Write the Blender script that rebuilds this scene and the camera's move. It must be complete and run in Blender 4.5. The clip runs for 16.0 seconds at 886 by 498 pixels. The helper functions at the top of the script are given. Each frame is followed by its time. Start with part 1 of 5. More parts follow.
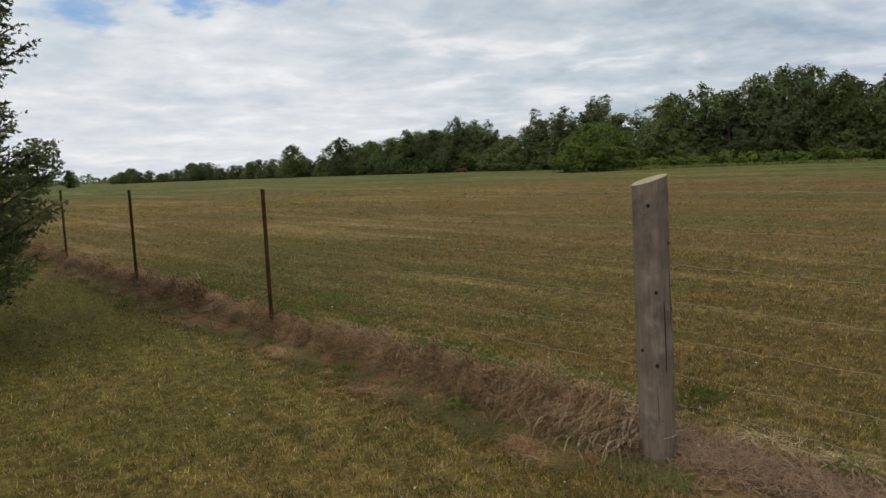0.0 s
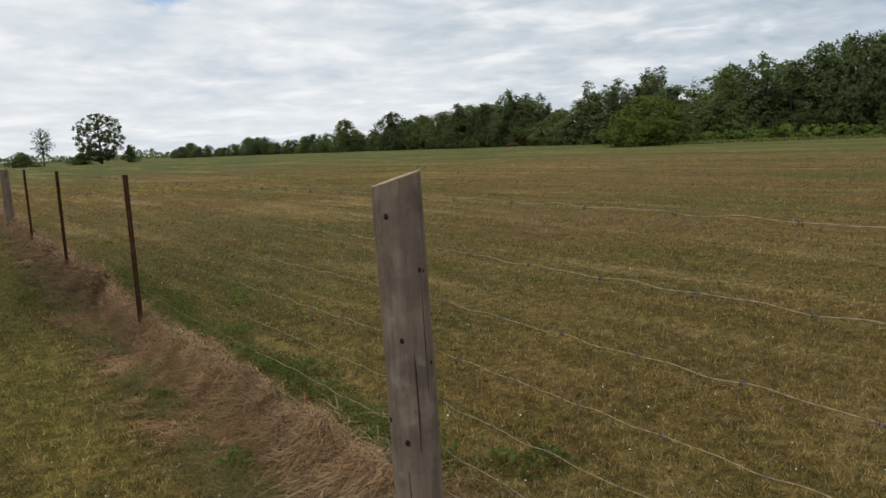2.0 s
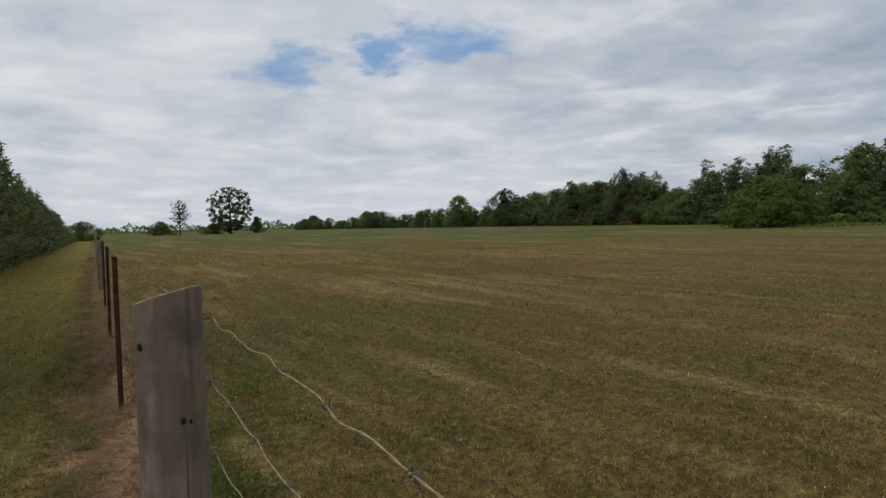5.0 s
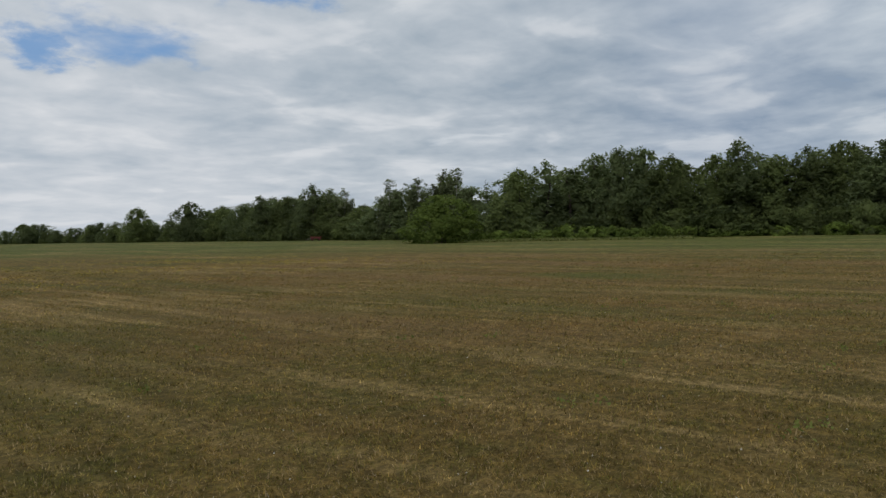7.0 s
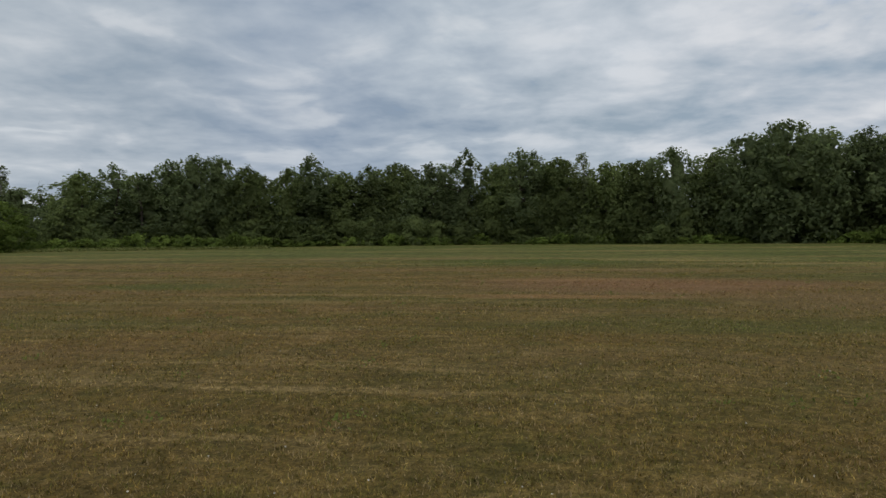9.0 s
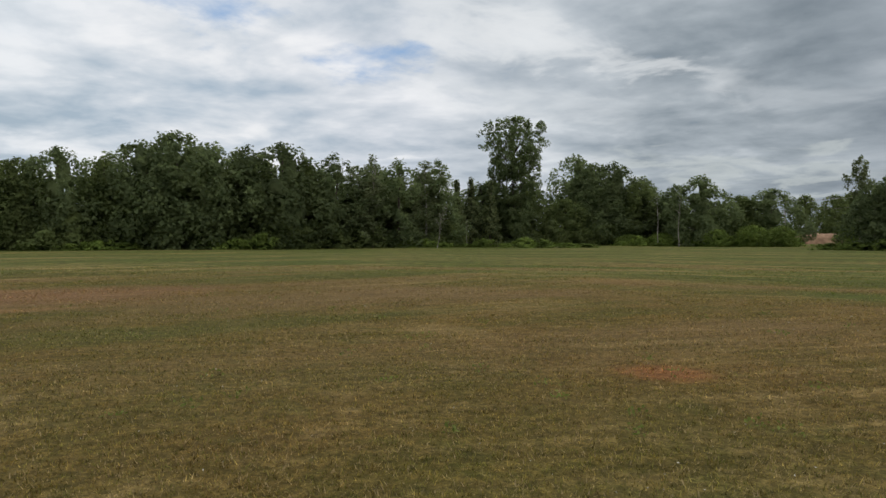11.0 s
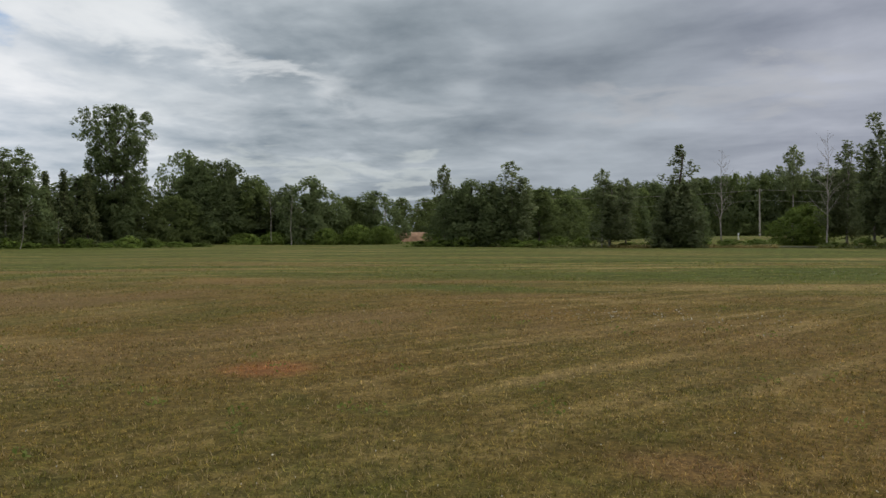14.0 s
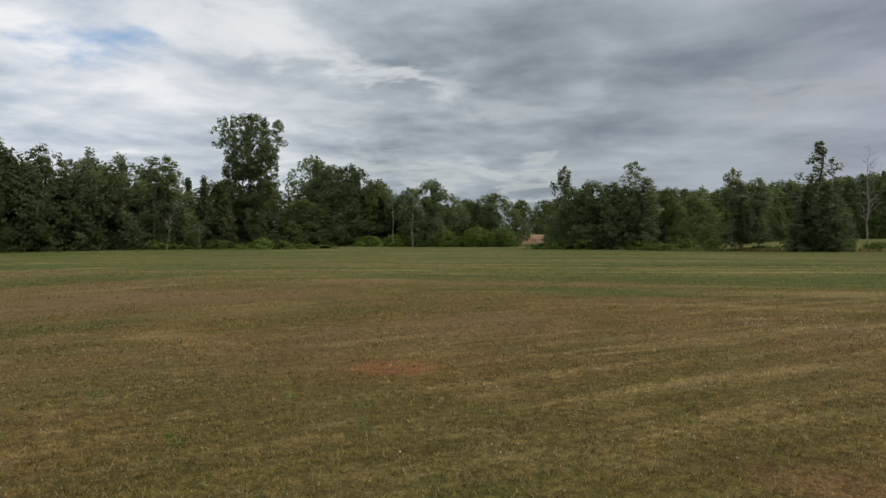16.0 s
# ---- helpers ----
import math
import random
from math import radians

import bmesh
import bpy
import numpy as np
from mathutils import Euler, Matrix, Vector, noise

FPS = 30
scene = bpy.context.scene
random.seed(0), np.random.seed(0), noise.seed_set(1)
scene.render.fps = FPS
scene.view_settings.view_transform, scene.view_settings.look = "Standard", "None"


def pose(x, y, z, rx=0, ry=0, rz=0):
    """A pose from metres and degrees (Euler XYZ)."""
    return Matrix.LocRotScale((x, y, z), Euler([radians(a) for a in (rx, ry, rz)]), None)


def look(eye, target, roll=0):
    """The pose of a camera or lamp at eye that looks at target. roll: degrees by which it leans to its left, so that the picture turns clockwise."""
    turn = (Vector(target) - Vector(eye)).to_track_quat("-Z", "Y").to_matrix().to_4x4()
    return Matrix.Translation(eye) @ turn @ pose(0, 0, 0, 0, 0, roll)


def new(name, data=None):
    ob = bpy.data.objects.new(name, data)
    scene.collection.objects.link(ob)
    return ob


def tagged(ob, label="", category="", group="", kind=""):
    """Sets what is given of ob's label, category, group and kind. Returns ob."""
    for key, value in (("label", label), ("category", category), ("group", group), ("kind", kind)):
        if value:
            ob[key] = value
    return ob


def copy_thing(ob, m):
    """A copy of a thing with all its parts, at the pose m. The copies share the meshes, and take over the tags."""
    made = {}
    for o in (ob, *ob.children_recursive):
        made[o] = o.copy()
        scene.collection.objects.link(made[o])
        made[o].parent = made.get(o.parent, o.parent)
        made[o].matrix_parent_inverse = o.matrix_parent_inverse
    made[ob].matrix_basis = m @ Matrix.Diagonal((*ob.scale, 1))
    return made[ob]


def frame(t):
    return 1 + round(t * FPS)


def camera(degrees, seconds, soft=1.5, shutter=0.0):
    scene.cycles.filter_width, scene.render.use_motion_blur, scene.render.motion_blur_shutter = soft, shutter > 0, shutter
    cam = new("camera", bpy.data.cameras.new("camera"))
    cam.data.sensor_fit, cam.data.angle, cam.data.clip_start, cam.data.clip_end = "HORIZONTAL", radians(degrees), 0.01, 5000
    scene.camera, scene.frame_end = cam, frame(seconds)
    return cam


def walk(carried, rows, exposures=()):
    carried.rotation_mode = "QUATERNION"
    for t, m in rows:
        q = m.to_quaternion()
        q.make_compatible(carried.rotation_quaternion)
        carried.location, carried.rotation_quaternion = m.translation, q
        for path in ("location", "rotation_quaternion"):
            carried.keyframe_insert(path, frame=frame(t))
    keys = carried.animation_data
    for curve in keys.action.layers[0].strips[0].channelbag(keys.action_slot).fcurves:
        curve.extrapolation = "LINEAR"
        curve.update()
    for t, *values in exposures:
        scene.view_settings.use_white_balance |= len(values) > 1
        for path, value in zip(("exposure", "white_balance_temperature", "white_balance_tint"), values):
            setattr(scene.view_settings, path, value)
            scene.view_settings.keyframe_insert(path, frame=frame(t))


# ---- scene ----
cam = camera(62.2, 16.0)

# seconds, x, y, z, yaw, pitch, roll
PATH = [
    (0.0, -2.750, -1.981, 1.384, -38.80, -6.45, 2.55),
    (0.5, -2.296, -1.997, 1.372, -39.13, -7.15, 3.43),
    (1.0, -1.925, -1.996, 1.375, -38.98, -8.51, 3.13),
    (1.5, -1.512, -1.947, 1.381, -38.09, -8.59, 3.01),
    (2.0, -1.146, -1.963, 1.385, -34.40, -8.24, 2.62),
    (2.5, -0.796, -1.912, 1.345, -31.50, -8.05, 2.78),
    (3.0, -0.465, -1.908, 1.375, -26.91, -8.59, 2.83),
    (3.5, -0.215, -1.864, 1.411, -19.56, -5.69, 1.21),
    (4.0, -0.154, -1.823, 1.436, -21.44, -3.09, 1.67),
    (4.2, -0.144, -1.815, 1.437, -22.74, -2.68, 1.72),
    (6.3, -0.117, -1.888, 1.429, -33.02, -1.45, 0.99),
    (6.5, -0.105, -1.901, 1.428, -36.29, -1.52, 0.91),
    (7.0, -0.037, -1.941, 1.418, -49.26, -1.44, 1.25),
    (7.5, 0.001, -1.953, 1.411, -57.67, -1.19, 0.96),
    (8.0, -0.011, -1.993, 1.415, -63.44, -1.24, 1.16),
    (8.5, -0.028, -2.090, 1.434, -72.30, -1.24, 1.08),
    (9.0, -0.036, -2.143, 1.418, -81.29, -1.20, 0.59),
    (9.5, -0.034, -2.146, 1.430, -96.04, -1.01, 0.92),
    (10.0, -0.032, -2.135, 1.439, -106.20, -0.99, 0.86),
    (10.2, -0.033, -2.131, 1.432, -110.06, -0.92, 0.59),
    (12.3, -0.140, -2.153, 1.435, -147.53, -1.16, 0.84),
    (12.5, -0.154, -2.160, 1.431, -149.43, -1.09, 1.11),
    (13.0, -0.167, -2.188, 1.437, -153.35, -1.27, 1.09),
    (13.5, -0.165, -2.196, 1.432, -154.67, -1.14, 1.04),
    (14.0, -0.169, -2.199, 1.429, -155.74, -1.10, 0.17),
    (14.5, -0.172, -2.208, 1.433, -157.30, -0.79, 0.31),
    (15.0, -0.165, -2.200, 1.430, -157.50, -0.30, 0.34),
    (15.5, -0.149, -2.192, 1.422, -153.81, -0.62, -0.00),
    (16.0, -0.133, -2.178, 1.425, -146.47, -0.89, 0.10),
]
walk(cam, [(t, pose(x, y, z, 90 + p, r, w)) for t, x, y, z, w, p, r in PATH],
     [(0.0, 0.08, 6500, 10), (1.2, 0.25, 6500, 10), (2.5, 0.08, 6500, 10), (3.2, 0.03, 6500, 10), (4.0, -0.17, 6400, 10), (6.5, -0.24, 6300, 10), (9.0, -0.27, 6300, 10), (10.0, -0.07, 6400, 10),
      (12.5, 0.11, 6500, 10), (16.0, 0.09, 6500, 10)])


# ---------------------------------------------------------------- node helpers
def link(nt, a, b):
    nt.links.new(a, b)


def put(nt, socket, value):
    if isinstance(value, bpy.types.NodeSocket):
        nt.links.new(value, socket)
    elif value is not None:
        socket.default_value = value


def math_node(nt, op, a, b=None, c=None, clamp=False):
    n = nt.nodes.new("ShaderNodeMath")
    n.operation, n.use_clamp = op, clamp
    for i, v in enumerate((a, b, c)):
        put(nt, n.inputs[i], v)
    return n.outputs[0]


def ramp_range(nt, v, a, b, c=0.0, d=1.0, smooth=True):
    n = nt.nodes.new("ShaderNodeMapRange")
    n.interpolation_type = "SMOOTHSTEP" if smooth else "LINEAR"
    put(nt, n.inputs[0], v)
    for i, k in enumerate((a, b, c, d)):
        put(nt, n.inputs[i + 1], k)
    return n.outputs[0]


def mix_col(nt, f, a, b, mode="MIX"):
    n = nt.nodes.new("ShaderNodeMix")
    n.data_type, n.blend_type, n.clamp_factor = "RGBA", mode, True
    put(nt, n.inputs[0], f)
    put(nt, n.inputs[6], (*a, 1) if isinstance(a, tuple) and len(a) == 3 else a)
    put(nt, n.inputs[7], (*b, 1) if isinstance(b, tuple) and len(b) == 3 else b)
    return n.outputs[2]


def noise_node(nt, vec, scale, detail=4.0, rough=0.55, distort=0.0):
    n = nt.nodes.new("ShaderNodeTexNoise")
    put(nt, n.inputs["Vector"], vec)
    n.inputs["Scale"].default_value = scale
    n.inputs["Detail"].default_value = detail
    n.inputs["Roughness"].default_value = rough
    n.inputs["Distortion"].default_value = distort
    return n.outputs["Fac"]


def xyz(nt, x, y, z=0.0):
    n = nt.nodes.new("ShaderNodeCombineXYZ")
    for i, v in enumerate((x, y, z)):
        put(nt, n.inputs[i], v)
    return n.outputs[0]


def split(nt, vec):
    n = nt.nodes.new("ShaderNodeSeparateXYZ")
    link(nt, vec, n.inputs[0])
    return n.outputs


def position(nt):
    return nt.nodes.new("ShaderNodeNewGeometry").outputs["Position"]


def local(nt):
    return nt.nodes.new("ShaderNodeTexCoord").outputs["Object"]


def island(nt):
    return nt.nodes.new("ShaderNodeNewGeometry").outputs["Random Per Island"]


def each(nt):
    return nt.nodes.new("ShaderNodeObjectInfo").outputs["Random"]


def material(name, build, rough=0.8, metal=0.0, spec=0.3, thin=0.0):
    """build(nt) gives the colour socket, and a bump height socket with its strength or None."""
    m = bpy.data.materials.new(name)
    m.use_nodes = True
    nt = m.node_tree
    b = nt.nodes["Principled BSDF"]
    b.inputs["Roughness"].default_value = rough
    b.inputs["Metallic"].default_value = metal
    b.inputs["Specular IOR Level"].default_value = spec
    col, bump = build(nt)
    put(nt, b.inputs["Base Color"], (*col, 1) if isinstance(col, tuple) else col)
    if bump:
        n = nt.nodes.new("ShaderNodeBump")
        n.inputs["Strength"].default_value, n.inputs["Distance"].default_value = bump[1], bump[2]
        link(nt, bump[0], n.inputs["Height"])
        link(nt, n.outputs[0], b.inputs["Normal"])
    if thin:
        # light that comes through a leaf or blade
        tr, mix = nt.nodes.new("ShaderNodeBsdfTranslucent"), nt.nodes.new("ShaderNodeMixShader")
        put(nt, tr.inputs["Color"], mix_col(nt, 1.0, col, (1.45, 1.45, 1.32), "MULTIPLY"))
        mix.inputs[0].default_value = thin
        link(nt, b.outputs[0], mix.inputs[1])
        link(nt, tr.outputs[0], mix.inputs[2])
        link(nt, mix.outputs[0], nt.nodes["Material Output"].inputs["Surface"])
    return m


# ---------------------------------------------------------------- world and sun
def linear(v):
    v /= 255
    return v / 12.92 if v <= 0.04045 else ((v + 0.055) / 1.055) ** 2.4


# cloud colour by compass angle: shaded side, lit side, share of crisp wisps
CLOUDS = [(80, (165, 174, 181), (218, 220, 222), 0.1), (20, (192, 201, 209), (234, 235, 237), 0.3), (-8, (196, 205, 213), (234, 235, 236), 0.4),
          (-30, (188, 198, 207), (231, 233, 235), 0.4), (-45, (176, 188, 198), (223, 227, 230), 0.4), (-58, (162, 176, 189), (214, 220, 225), 0.35),
          (-70, (152, 168, 187), (204, 212, 220), 0.3), (-82, (154, 170, 187), (212, 220, 226), 0.3), (-92, (162, 178, 191), (224, 229, 234), 0.3),
          (-108, (164, 181, 196), (234, 235, 237), 0.45), (-122, (172, 184, 196), (230, 232, 236), 0.4), (-134, (156, 167, 177), (208, 214, 219), 0.25),
          (-144, (130, 141, 150), (186, 194, 200), 0.15), (-152, (114, 125, 134), (170, 179, 186), 0.1), (-166, (116, 125, 135), (168, 176, 184), 0.0),
          (-185, (128, 134, 148), (178, 182, 193), 0.0), (-230, (135, 143, 151), (195, 198, 204), 0.1)]
# single streaks: angle and height at both ends, half width, all in degrees; strength; brightness
STREAKS = [(-122, 17.5, -148.5, 11.0, 1.6, 0.55, (0.76, 0.78, 0.79)), (-124, 12.0, -141.0, 9.0, 1.3, 0.30, (0.66, 0.69, 0.71)),
           (-138, 5.2, -158.0, 4.4, 1.3, 0.50, (0.55, 0.59, 0.58)), (-48.4, 7.0, -55.0, 7.4, 0.40, 0.55, (0.80, 0.83, 0.85)),
           (-166, 9.5, -186.0, 10.5, 1.8, 0.45, (0.42, 0.43, 0.45))]


def by_angle(nt, u, rows):
    """Colours laid round the compass."""
    n = nt.nodes.new("ShaderNodeValToRGB")
    n.color_ramp.interpolation = "EASE"
    link(nt, u, n.inputs[0])
    e = n.color_ramp.elements
    for k, (az, c) in enumerate(sorted(rows, key=lambda r: -r[0])):
        q = 0.5 - (az + 75) / 360
        el = e[k] if k < 2 else e.new(q)
        el.position, el.color = q, (*c, 1)
    return n.outputs["Color"]


def make_sky():
    w = bpy.data.worlds.new("overcast_sky")
    w.use_nodes = True
    scene.world = w
    nt = w.node_tree
    bg = nt.nodes["Background"]
    bg.inputs["Strength"].default_value = 0.1
    sky = nt.nodes.new("ShaderNodeTexSky")
    sky.sky_type, sky.sun_disc = "NISHITA", False
    sky.sun_elevation, sky.sun_rotation = radians(50), radians(-115)
    d = nt.nodes.new("ShaderNodeTexCoord").outputs["Generated"]
    x, y, z = split(nt, d)
    up = math_node(nt, "MAXIMUM", z, 0.0)
    # angle from the direction 75 degrees clockwise of the fence
    sa, ca = math.sin(radians(75)), math.cos(radians(75))
    ahead = math_node(nt, "ADD", math_node(nt, "MULTIPLY", x, sa), math_node(nt, "MULTIPLY", y, ca))
    aside = math_node(nt, "ADD", math_node(nt, "MULTIPLY", x, ca), math_node(nt, "MULTIPLY", y, -sa))
    u = math_node(nt, "ADD", math_node(nt, "DIVIDE", math_node(nt, "ARCTAN2", aside, ahead), 2 * math.pi), 0.5)
    # a flat layer of cloud seen from below
    h = math_node(nt, "ADD", up, 0.15)
    p = xyz(nt, math_node(nt, "DIVIDE", x, h), math_node(nt, "DIVIDE", y, h))
    big = noise_node(nt, p, 0.65, 2, 0.5, 0.2)
    mid = noise_node(nt, p, 2.3, 6, 0.53, 0.25)
    fine = noise_node(nt, p, 7.0, 5, 0.55, 0.2)
    body = math_node(nt, "ADD", math_node(nt, "MULTIPLY", mid, 0.54), math_node(nt, "MULTIPLY", fine, 0.16))
    body = math_node(nt, "ADD", body, math_node(nt, "MULTIPLY", big, 0.30))
    layer = noise_node(nt, xyz(nt, math_node(nt, "MULTIPLY", x, 1.5), math_node(nt, "MULTIPLY", y, 1.5), math_node(nt, "MULTIPLY", z, 24.0)), 1.0, 5, 0.55, 0.15)
    body = math_node(nt, "ADD", body, math_node(nt, "MULTIPLY", math_node(nt, "SUBTRACT", layer, 0.5), ramp_range(nt, z, 0.06, 0.26, 0.26, 0.05)))
    sheet = noise_node(nt, xyz(nt, math_node(nt, "MULTIPLY", x, 1.4), math_node(nt, "MULTIPLY", y, 1.4), math_node(nt, "MULTIPLY", z, 11.0)), 1.0, 5, 0.5, 0.3)
    sheet = math_node(nt, "ADD", math_node(nt, "MULTIPLY", sheet, 0.75), math_node(nt, "MULTIPLY", mid, 0.25))
    south = ramp_range(nt, u, 0.69, 0.76, 0.0, 0.75)
    body = math_node(nt, "ADD", math_node(nt, "MULTIPLY", body, math_node(nt, "SUBTRACT", 1.0, south)), math_node(nt, "MULTIPLY", sheet, south))
    t = ramp_range(nt, body, 0.385, 0.625, 0.0, 1.0, False)
    rows = [(az, tuple(linear(v) for v in lo), tuple(linear(v) for v in hi), k) for az, lo, hi, k in CLOUDS]
    shade = by_angle(nt, u, [(az, lo) for az, lo, hi, k in rows])
    lit = by_angle(nt, u, [(az, hi) for az, lo, hi, k in rows])
    grey = mix_col(nt, t, shade, lit)
    # pale band low over the horizon
    grey = mix_col(nt, ramp_range(nt, z, 0.02, 0.13, 0.34, 0.0), grey, mix_col(nt, 0.48, shade, lit))
    # torn bright edges of the puffs
    rim = math_node(nt, "ADD", math_node(nt, "MULTIPLY", noise_node(nt, p, 2.3, 6, 0.55, 0.4), 0.6), math_node(nt, "MULTIPLY", mid, 0.4))
    wisp = by_angle(nt, u, [(az, (k, k, k)) for az, lo, hi, k in rows])
    grey = mix_col(nt, math_node(nt, "MULTIPLY", ramp_range(nt, rim, 0.54, 0.66), wisp), grey, (0.86, 0.865, 0.87))
    # single bright streaks
    az = math_node(nt, "ADD", math_node(nt, "MULTIPLY", math_node(nt, "SUBTRACT", 0.5, u), 360.0), -75.0)
    el = math_node(nt, "MULTIPLY", math_node(nt, "ARCSINE", z), 180 / math.pi)
    torn = math_node(nt, "SUBTRACT", noise_node(nt, p, 2.8, 5, 0.56, 0.4), 0.5)
    for az0, el0, az1, el1, half, k, c in STREAKS:
        f = math_node(nt, "DIVIDE", math_node(nt, "SUBTRACT", az, az0), az1 - az0)
        line = math_node(nt, "ADD", math_node(nt, "MULTIPLY", f, el1 - el0), el0)
        off = math_node(nt, "ADD", math_node(nt, "SUBTRACT", el, line), math_node(nt, "MULTIPLY", torn, 7.0 * half))
        on = math_node(nt, "MULTIPLY", ramp_range(nt, math_node(nt, "ABSOLUTE", off), 0.0, half, k, 0.0), math_node(nt, "MULTIPLY", ramp_range(nt, f, -0.15, 0.15), ramp_range(nt, f, 0.8, 1.1, 1.0, 0.0)))
        grey = mix_col(nt, on, grey, c)
    # even overhead
    grey = mix_col(nt, ramp_range(nt, z, 0.40, 0.75), grey, (0.80, 0.81, 0.82))
    grey = mix_col(nt, 1.0, grey, (10.0, 10.0, 10.0), "MULTIPLY")
    # openings
    hh = math_node(nt, "ADD", up, 0.24)
    px, py = math_node(nt, "DIVIDE", x, hh), math_node(nt, "DIVIDE", y, hh)
    q = xyz(nt, px, py)
    gap = None
    wx = math_node(nt, "ADD", px, math_node(nt, "MULTIPLY", math_node(nt, "SUBTRACT", noise_node(nt, q, 3.2, 6, 0.62), 0.5), 0.55))
    wy = math_node(nt, "ADD", py, math_node(nt, "MULTIPLY", math_node(nt, "SUBTRACT", noise_node(nt, xyz(nt, py, px, 3.0), 3.2, 6, 0.62), 0.5), 0.55))
    warped = xyz(nt, wx, wy)
    for gx, gy, r, k in GAPS:
        n = nt.nodes.new("ShaderNodeVectorMath")
        n.operation = "DISTANCE"
        link(nt, warped, n.inputs[0])
        n.inputs[1].default_value = (gx, gy, 0)
        g = ramp_range(nt, n.outputs["Value"], r * 0.2, r * 1.5, k, 0.0)
        gap = g if gap is None else math_node(nt, "MAXIMUM", gap, g)
    hole = math_node(nt, "ADD", math_node(nt, "MULTIPLY", gap, 0.62), math_node(nt, "MULTIPLY", fine, -0.62))
    hole = math_node(nt, "ADD", hole, math_node(nt, "MULTIPLY", mid, -0.45))
    hole = ramp_range(nt, hole, -0.42, 0.12, 0.0, 0.9)
    blue = mix_col(nt, 0.7, sky.outputs[0], (1.9, 3.9, 7.2))
    link(nt, mix_col(nt, hole, grey, blue), bg.inputs["Color"])


def sky_spot(az, el, r, k=1.0):
    a, e = radians(az), radians(el)
    h = math.sin(e) + 0.24
    return (-math.sin(a) * math.cos(e) / h, math.cos(a) * math.cos(e) / h, r, k)


GAPS = [sky_spot(-26.5, 14.2, 0.20, 0.85), sky_spot(-21.6, 12.8, 0.13), sky_spot(-13.5, 12.0, 0.15, 0.74), sky_spot(-38.0, 18.5, 0.15),
        sky_spot(-109.0, 16.4, 0.16, 0.62), sky_spot(-121.5, 13.0, 0.18, 0.60)]
make_sky()

sun = new("sun", bpy.data.lights.new("sun", "SUN"))
sun.data.energy, sun.data.angle, sun.data.color = 1.0, radians(30), (1.0, 0.96, 0.9)
sun.matrix_world = look((-30 * math.sin(radians(115)), 30 * math.cos(radians(115)), 36), (0, 0, 0))


